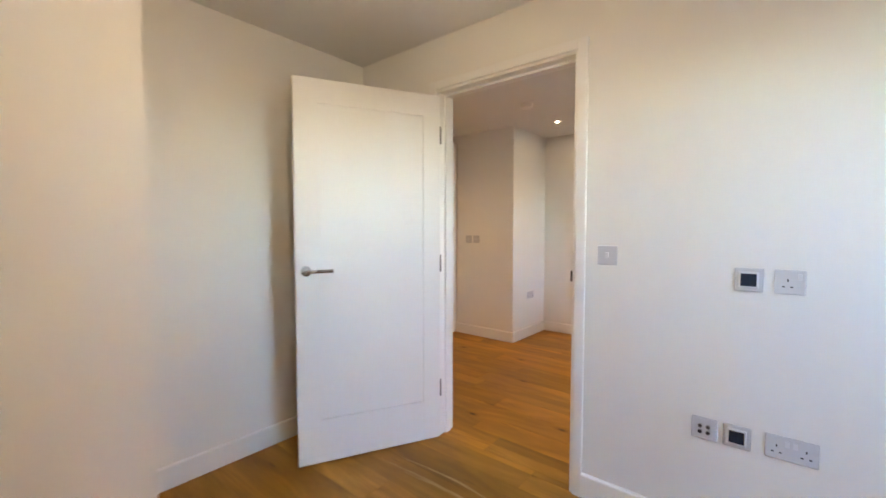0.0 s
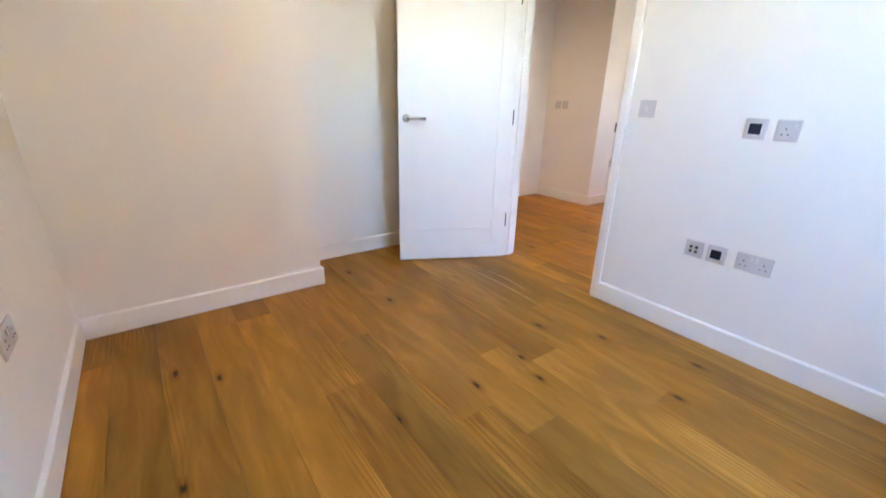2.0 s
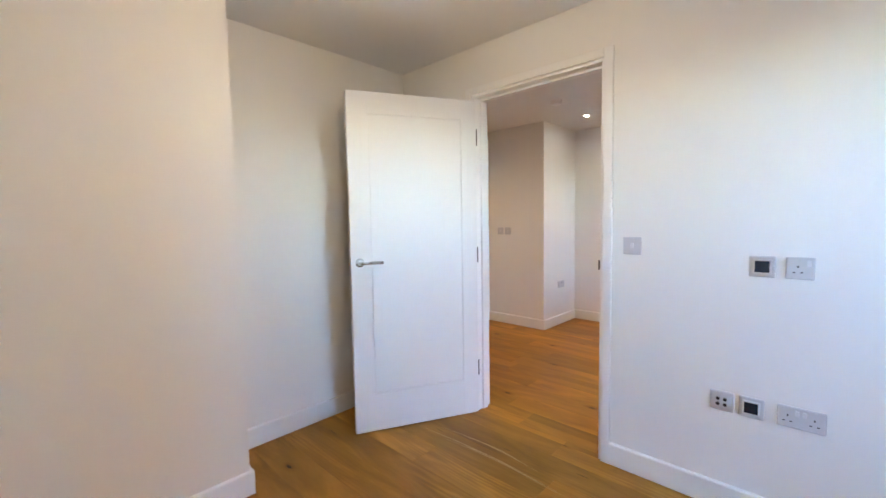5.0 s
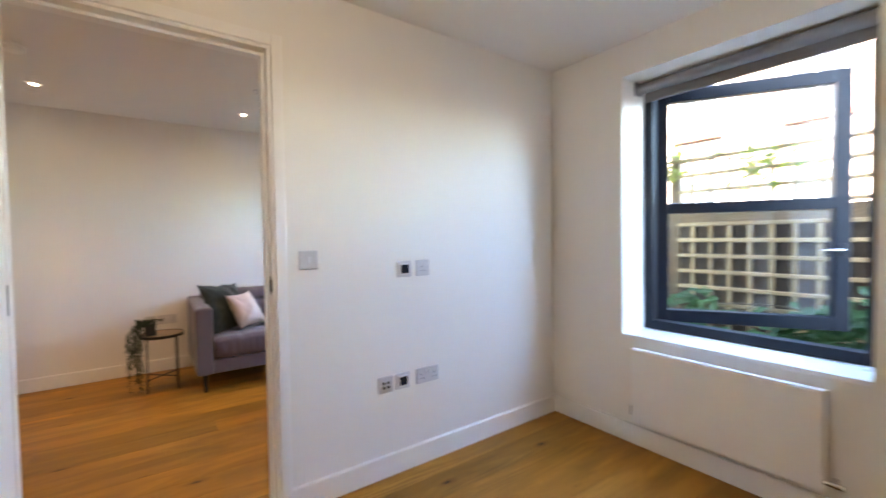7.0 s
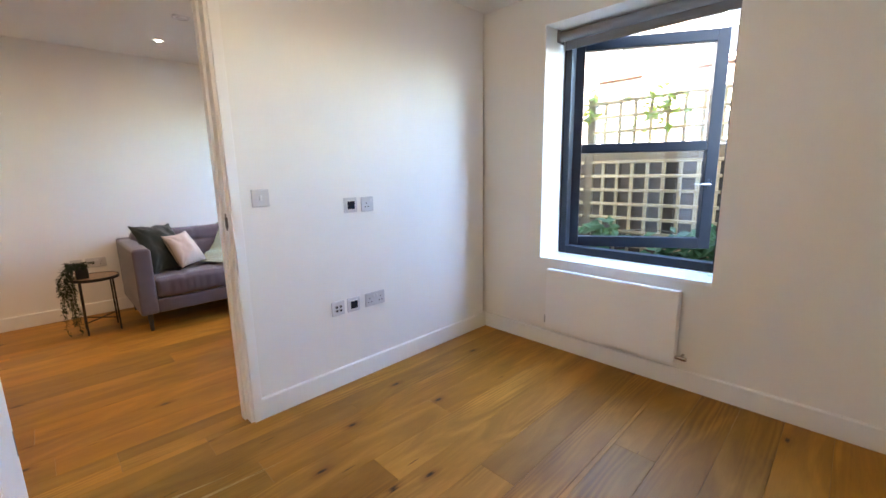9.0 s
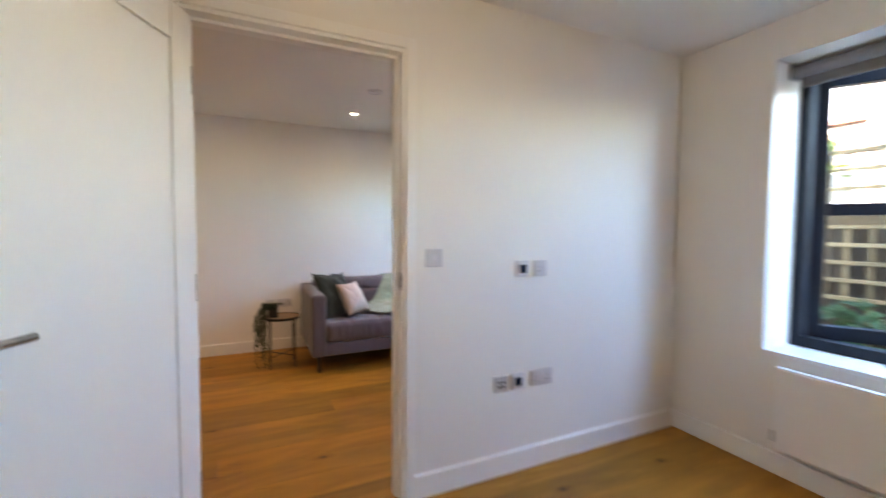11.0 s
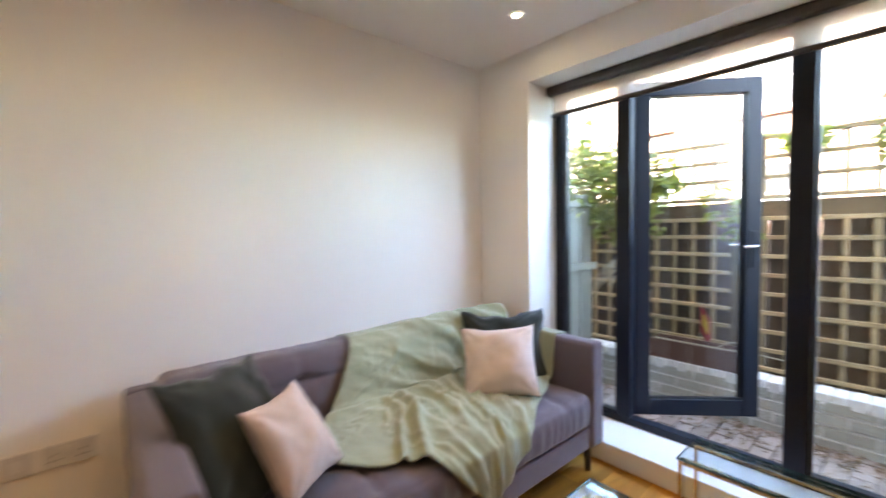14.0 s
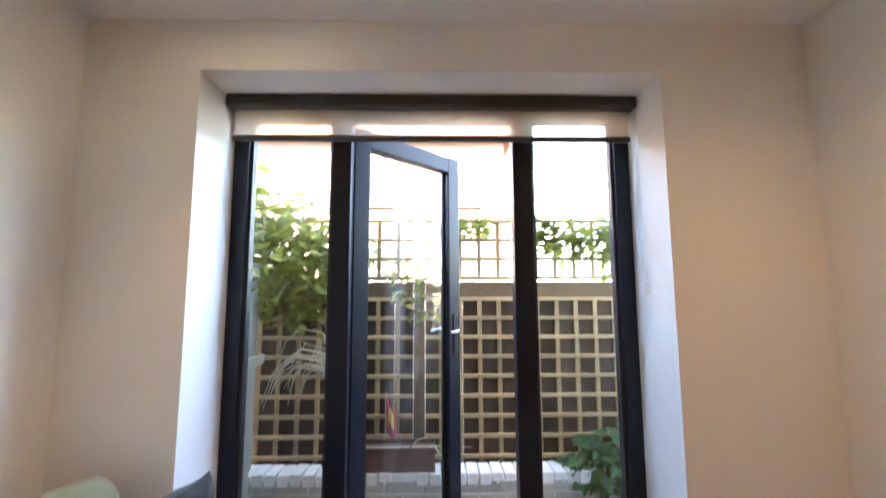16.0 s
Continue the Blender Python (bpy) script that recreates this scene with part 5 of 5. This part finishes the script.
for k in range(900):
    x, y = 2.09 - abs(rng.gauss(0, 0.16)), rng.gauss(3.0, 0.5)
    if k % 3 == 0:
        x, y = rng.uniform(1.5, 2.05), rng.uniform(2.0, 4.2)
    a = rng.uniform(0, 6.28)
    add_leaf(lb, Vector((x, y, -0.024 + rng.uniform(0, 0.012))), Vector((math.cos(a), math.sin(a), 0.1)), Vector((rng.uniform(-.3, .3), rng.uniform(-.3, .3), 1)), rng.uniform(0.02, 0.05), rng.uniform(0.008, 0.02))
single("leaf_litter", lb, LITTER, "scattered dry leaves along the foot of the wall", "leaves", kind="stuff")


# ---- climbing plants ----
def vine(name, label, centres, count, size, mat_, seed, stems=True):
    """Leaves scattered in loose clumps round given centres, with stems between them."""
    r = random.Random(seed)
    cs = [Vector(c[:3]) for c in centres]
    t = thing(name, (cs[0].x, cs[0].y, max(0, cs[0].z - 0.5)), label, "plant")
    bm = bmesh.new()
    for c in centres:
        n = int(count * c[4])
        for k in range(n):
            d = Vector((r.gauss(0, 0.45), r.gauss(0, 1), r.gauss(0, 0.75))) * c[3]
            p = Vector(c[:3]) + d
            a = r.uniform(0, 6.28)
            ln = size * r.uniform(0.55, 1.2)
            out = Vector((-0.6 + 0.6 * math.cos(a), math.sin(a), r.uniform(-0.9, 0.35)))
            add_leaf(bm, p, out, Vector((-0.5, 0.2 * math.sin(a * 3), 0.9)), ln, ln * r.uniform(0.5, 0.75))
    part("leaves", bm, mat_, t)["kind"] = "stuff"
    if stems:
        ls = []
        for a, b in zip(cs, cs[1:]):
            pts = [a.lerp(b, q / 6) + Vector((r.uniform(-0.01, 0.03), r.uniform(-0.03, 0.03), 0.05 * math.sin(q / 6 * 3.14))) for q in range(7)]
            ls.append(pts)
        part("stem", tubes(ls, 0.005, 5), VSTEM, t)
    return t


vine("climbing_plant", "leafy green creeper over the corner of the fence", [(2.17, 4.28, 1.74, 0.16, 1.2), (2.22, 4.10, 1.60, 0.14, 1.0), (2.26, 3.90, 1.60, 0.09, 0.5), (2.18, 4.25, 1.42, 0.13, 1.0), (2.24, 4.12, 1.28, 0.10, 0.6), (2.02, 4.60, 1.78, 0.19, 1.6), (1.75, 4.70, 1.66, 0.20, 1.8)], 330, 0.088, VINE, 3)
vine("climbing_plant", "thin creeper trailing along the top of the trellis", [(2.28, 3.02, 1.80, 0.06, 0.45), (2.28, 2.60, 1.76, 0.08, 0.7), (2.28, 2.40, 1.70, 0.09, 0.8), (2.28, 2.12, 1.76, 0.10, 1.0), (2.28, 2.05, 1.62, 0.09, 0.7), (2.28, 1.6, 1.80, 0.09, 0.5), (2.28, 0.9, 1.75, 0.10, 0.5)], 165, 0.085, VINE, 4)
vine("climbing_plant", "creeper hanging below the trellis top", [(2.28, 3.52, 1.50, 0.06, 0.4), (2.27, 3.45, 1.32, 0.06, 0.35), (2.27, 3.36, 1.20, 0.05, 0.25)], 80, 0.075, VINE, 6)
vine("shrub", "green leafy shrub growing over the low wall", [(2.18, 2.32, 0.34, 0.085, 1.0), (2.10, 2.25, 0.26, 0.075, 0.8), (2.18, 2.1, 0.36, 0.10, 1.0)], 80, 0.11, BUSH, 7)
vine("shrub", "green leafy shrubs below the bedroom window", [(1.87, 1.35, 0.45, 0.14, 1.0), (1.82, 1.0, 0.42, 0.16, 1.0), (1.92, 0.6, 0.40, 0.16, 1.0), (2.02, 1.6, 0.45, 0.14, 0.8), (2.07, 1.25, 0.70, 0.08, 0.35), (1.95, 0.34, 0.72, 0.11, 0.8), (1.98, 0.62, 0.62, 0.09, 0.5)], 150, 0.12, BUSH, 8)

# dried plant by the side fence: one bent stem, twigs arching over
r = random.Random(12)
DX, DY = 1.96, 3.93
stem = [(DX, DY, -0.03), (DX, DY - 0.03, 0.20), (DX, DY - 0.015, 0.42), (DX, DY - 0.05, 0.62), (DX, DY - 0.06, 0.78)]
ls = [stem, [(a + 0.008, b + 0.012 * (k % 2), c) for k, (a, b, c) in enumerate(stem)]]
for k in range(20):
    h = r.uniform(0.90, 1.13)
    sw = r.uniform(0.05, 0.34)
    x = DX + r.uniform(-0.05, 0.05)
    ls.append([(DX, DY - 0.05, 0.60 + r.uniform(-0.05, 0.1)), (DX, DY - 0.075 + r.uniform(-0.02, 0.02), 0.80), (x, DY - 0.05 + sw * 0.25, h), (x, DY + sw * 0.6, h + 0.03), (x, DY + sw * 0.95, h - 0.05), (x, DY + sw * 1.1, h - r.uniform(0.10, 0.22))])
dp = thing("dried_plant", (DX, DY, -0.03), "tall dried plant with arching pale stalks", "plant")
part("stalk", tubes(ls, 0.0055, 5, 0.4), STEM, dp, smooth=True)

# brown trough on the wall with a fallen cane
tr = thing("plant_trough", (2.35, 3.62, LWZ), "long brown plastic plant trough on the low wall", "plant trough")
bm = boxes(((2.105, 3.30, LWZ), (2.265, 3.306, LWZ + 0.13)), ((2.105, 3.894, LWZ), (2.265, 3.90, LWZ + 0.13)), ((2.105, 3.306, LWZ), (2.111, 3.894, LWZ + 0.13)), ((2.259, 3.306, LWZ), (2.265, 3.894, LWZ + 0.13)), ((2.111, 3.306, LWZ), (2.259, 3.894, LWZ + 0.006)), bev=0.002)
part("box", bm, TERRA, tr)
part("rim", boxes(((2.097, 3.292, LWZ + 0.131), (2.115, 3.908, LWZ + 0.143)), ((2.255, 3.292, LWZ + 0.131), (2.273, 3.908, LWZ + 0.143)), bev=0.003), TERRA, tr)
part("soil", boxes(((2.112, 3.307, LWZ + 0.01), (2.258, 3.893, LWZ + 0.115))), EARTH, tr)
cane = thing("garden_cane", (2.095, 3.5, LWZ + 0.14), "pale dry cane lying across the trough", "cane")
part("cane", tubes([[(2.090, 3.86, LWZ + 0.150), (2.087, 3.5, LWZ + 0.152), (2.085, 3.22, LWZ + 0.160), (2.075, 3.08, LWZ + 0.152)], [(2.087, 3.45, LWZ + 0.152), (2.075, 3.40, LWZ + 0.20), (2.065, 3.34, LWZ + 0.22)], [(2.085, 3.3, LWZ + 0.156), (2.070, 3.27, LWZ + 0.11), (2.067, 3.24, LWZ + 0.07)]], 0.006, 6, 0.5), STEM, cane, smooth=True)
flag = thing("garden_ornament", (2.295, 3.62, LWZ + 0.14), "small red and yellow cloth ornament by the trellis", "ornament")
part("stick", rods(((2.295, 3.62, LWZ + 0.11), (2.295, 3.62, LWZ + 0.42), 0.004), seg=8), STEM, flag)
part("red_cloth", sheet(lambda u, v: Vector((2.290 + 0.012 * math.sin(6 * u), 3.62 - 0.07 * u, LWZ + 0.40 - 0.20 * v - 0.10 * u)), 8, 8, 0.003), RED, flag, smooth=True)
part("yellow_cloth", sheet(lambda u, v: Vector((2.281 + 0.010 * math.sin(6 * u), 3.60 - 0.035 * u, LWZ + 0.34 - 0.09 * v - 0.06 * u)), 6, 6, 0.003), YELLOW, flag, smooth=True)

# ---- house beyond the garden ----
HXF = 11.5
hs = thing("house", (HXF + 3, 9.0, 0), "pale brick terraced house with white windows and an orange tiled roof", "house")
part("wall", boxes(((HXF, 1.2, -0.05), (HXF + 7, 22.0, 6.2))), FARWALL, hs)
rf = bmesh.new()
y0, y1 = 0.9, 22.3
pts = [(HXF - 0.45, 6.15), (HXF + 3.5, 9.6), (HXF + 7.45, 6.15), (HXF + 7.45, 6.0), (HXF - 0.45, 5.97)]
a = [rf.verts.new((x, y0, z)) for x, z in pts]
b = [rf.verts.new((x, y1, z)) for x, z in pts]
for k in range(5):
    rf.faces.new((a[k], a[(k + 1) % 5], b[(k + 1) % 5], b[k]))
rf.faces.new(a)
rf.faces.new(b)
part("roof", rf, TILE, hs)
for yc in (2.55, 5.15, 7.75, 10.35, 12.95, 15.55):
    for zc in (2.0, 4.75):
        w = part("window", holed('y', [yc - 0.55, yc - 0.48, yc - 0.03, yc + 0.03, yc + 0.48, yc + 0.55], [zc - 0.75, zc - 0.68, zc - 0.03, zc + 0.03, zc + 0.68, zc + 0.75], [(1, 1), (1, 3), (3, 1), (3, 3)], HXF - 0.04, HXF + 0.02), WINW, hs, "white sash window")
        part("pane", boxes(((HXF - 0.012, yc - 0.50, zc - 0.70), (HXF - 0.006, yc + 0.50, zc + 0.70))), DARKPANE, w)
        part("sill", boxes(((HXF - 0.10, yc - 0.65, zc - 0.86), (HXF + 0.01, yc + 0.65, zc - 0.76))), TILE, w)
for yc in (3.3, 8.4):
    dm = part("dormer", boxes(((HXF + 0.35, yc - 0.8, 6.5), (HXF + 2.2, yc + 0.8, 7.9))), WINW, hs, "white roof dormer")
    part("pane", boxes(((HXF + 0.33, yc - 0.6, 6.75), (HXF + 0.345, yc - 0.05, 7.7)), ((HXF + 0.33, yc + 0.05, 6.75), (HXF + 0.345, yc + 0.6, 7.7))), DARKPANE, dm)

# ---- oak floorboards ----
floor = thing("floor", (-1.0, 1.8, 0), "wide brown oak floorboards with knots and dark joints", "floor", kind="structure")
BW = 0.18
rng = random.Random(21)
areas = [(CHX, SY, EX, CHY), (WX, CHY, EX, NY), (DL, NY, DR, NY2), (FARW, NY2, EX2, COLY), (WX, COLY, EX2, LNY)]
k0 = int(math.floor(SY / BW)) - 1
k1 = int(math.ceil(LNY / BW)) + 1
OFFY = -0.01
JOINTS = {2: -0.47, 4: -0.76}
for k in range(k0, k1):
    ya, yb = k * BW + OFFY, (k + 1) * BW + OFFY
    cuts = [FARW - rng.uniform(0, 1.6)]
    while cuts[-1] < EX + 0.2:
        cuts.append(cuts[-1] + rng.choice((1.5, 1.9, 2.2, 2.2)))
    if k in JOINTS:
        near = min(cuts, key=lambda q: abs(q - JOINTS[k]))
        cuts = [q + JOINTS[k] - near for q in cuts]
        cuts = [cuts[0] - 1.9] + cuts + [cuts[-1] + 1.9]
    for x0, y0, x1, y1 in areas:
        a, b = max(ya, y0), min(yb, y1)
        if b - a < 0.004:
            continue
        for c0, c1 in zip(cuts, cuts[1:]):
            p0, p1 = max(c0, x0), min(c1, x1)
            if p1 - p0 < 0.01:
                continue
            g0 = 0.0004
            bm = bmesh.new()
            lo = (p0 + g0 - (p0 + p1) / 2, a + g0 - (a + b) / 2, -0.015)
            hi = (p1 - g0 - (p0 + p1) / 2, b - g0 - (a + b) / 2, 0.0)
            vs = add_box(bm, lo, hi)
            top = [e for e in bm.edges if all(v.co.z > -0.001 for v in e.verts)]
            bmesh.ops.bevel(bm, geom=top, offset=0.0007, segments=1, affect='EDGES')
            me = finish(bm, "floorboard", OAK)
            place("floorboard", me, floor, ((p0 + p1) / 2, (a + b) / 2, 0))

# worn lines where something was dragged past the door
scr = bmesh.new()
for x0, x1, y_, bow in ((-1.80, -0.86, 1.352, 0.026), (-1.62, -0.90, 1.347, 0.022), (-1.50, -1.02, 1.362, 0.018), (-1.72, -1.05, 1.432, 0.026), (-1.55, -1.12, 1.440, 0.024)):
    pts = [Vector((x0 + (x1 - x0) * k / 24, y_ + bow * math.sin(math.pi * k / 24), 0.0006)) for k in range(25)]
    for k, (p0, p1) in enumerate(zip(pts, pts[1:])):
        w0, w1 = [Vector((0, 0.0004 + 0.0022 * math.sin(math.pi * q / 24), 0)) for q in (k, k + 1)]
        scr.faces.new([scr.verts.new(q) for q in (p0 - w0, p1 - w1, p1 + w1, p0 + w0)])
single("floor_scratches", scr, SCRATCH, "faint pale scratches along the boards by the door", "scratches", kind="stuff")
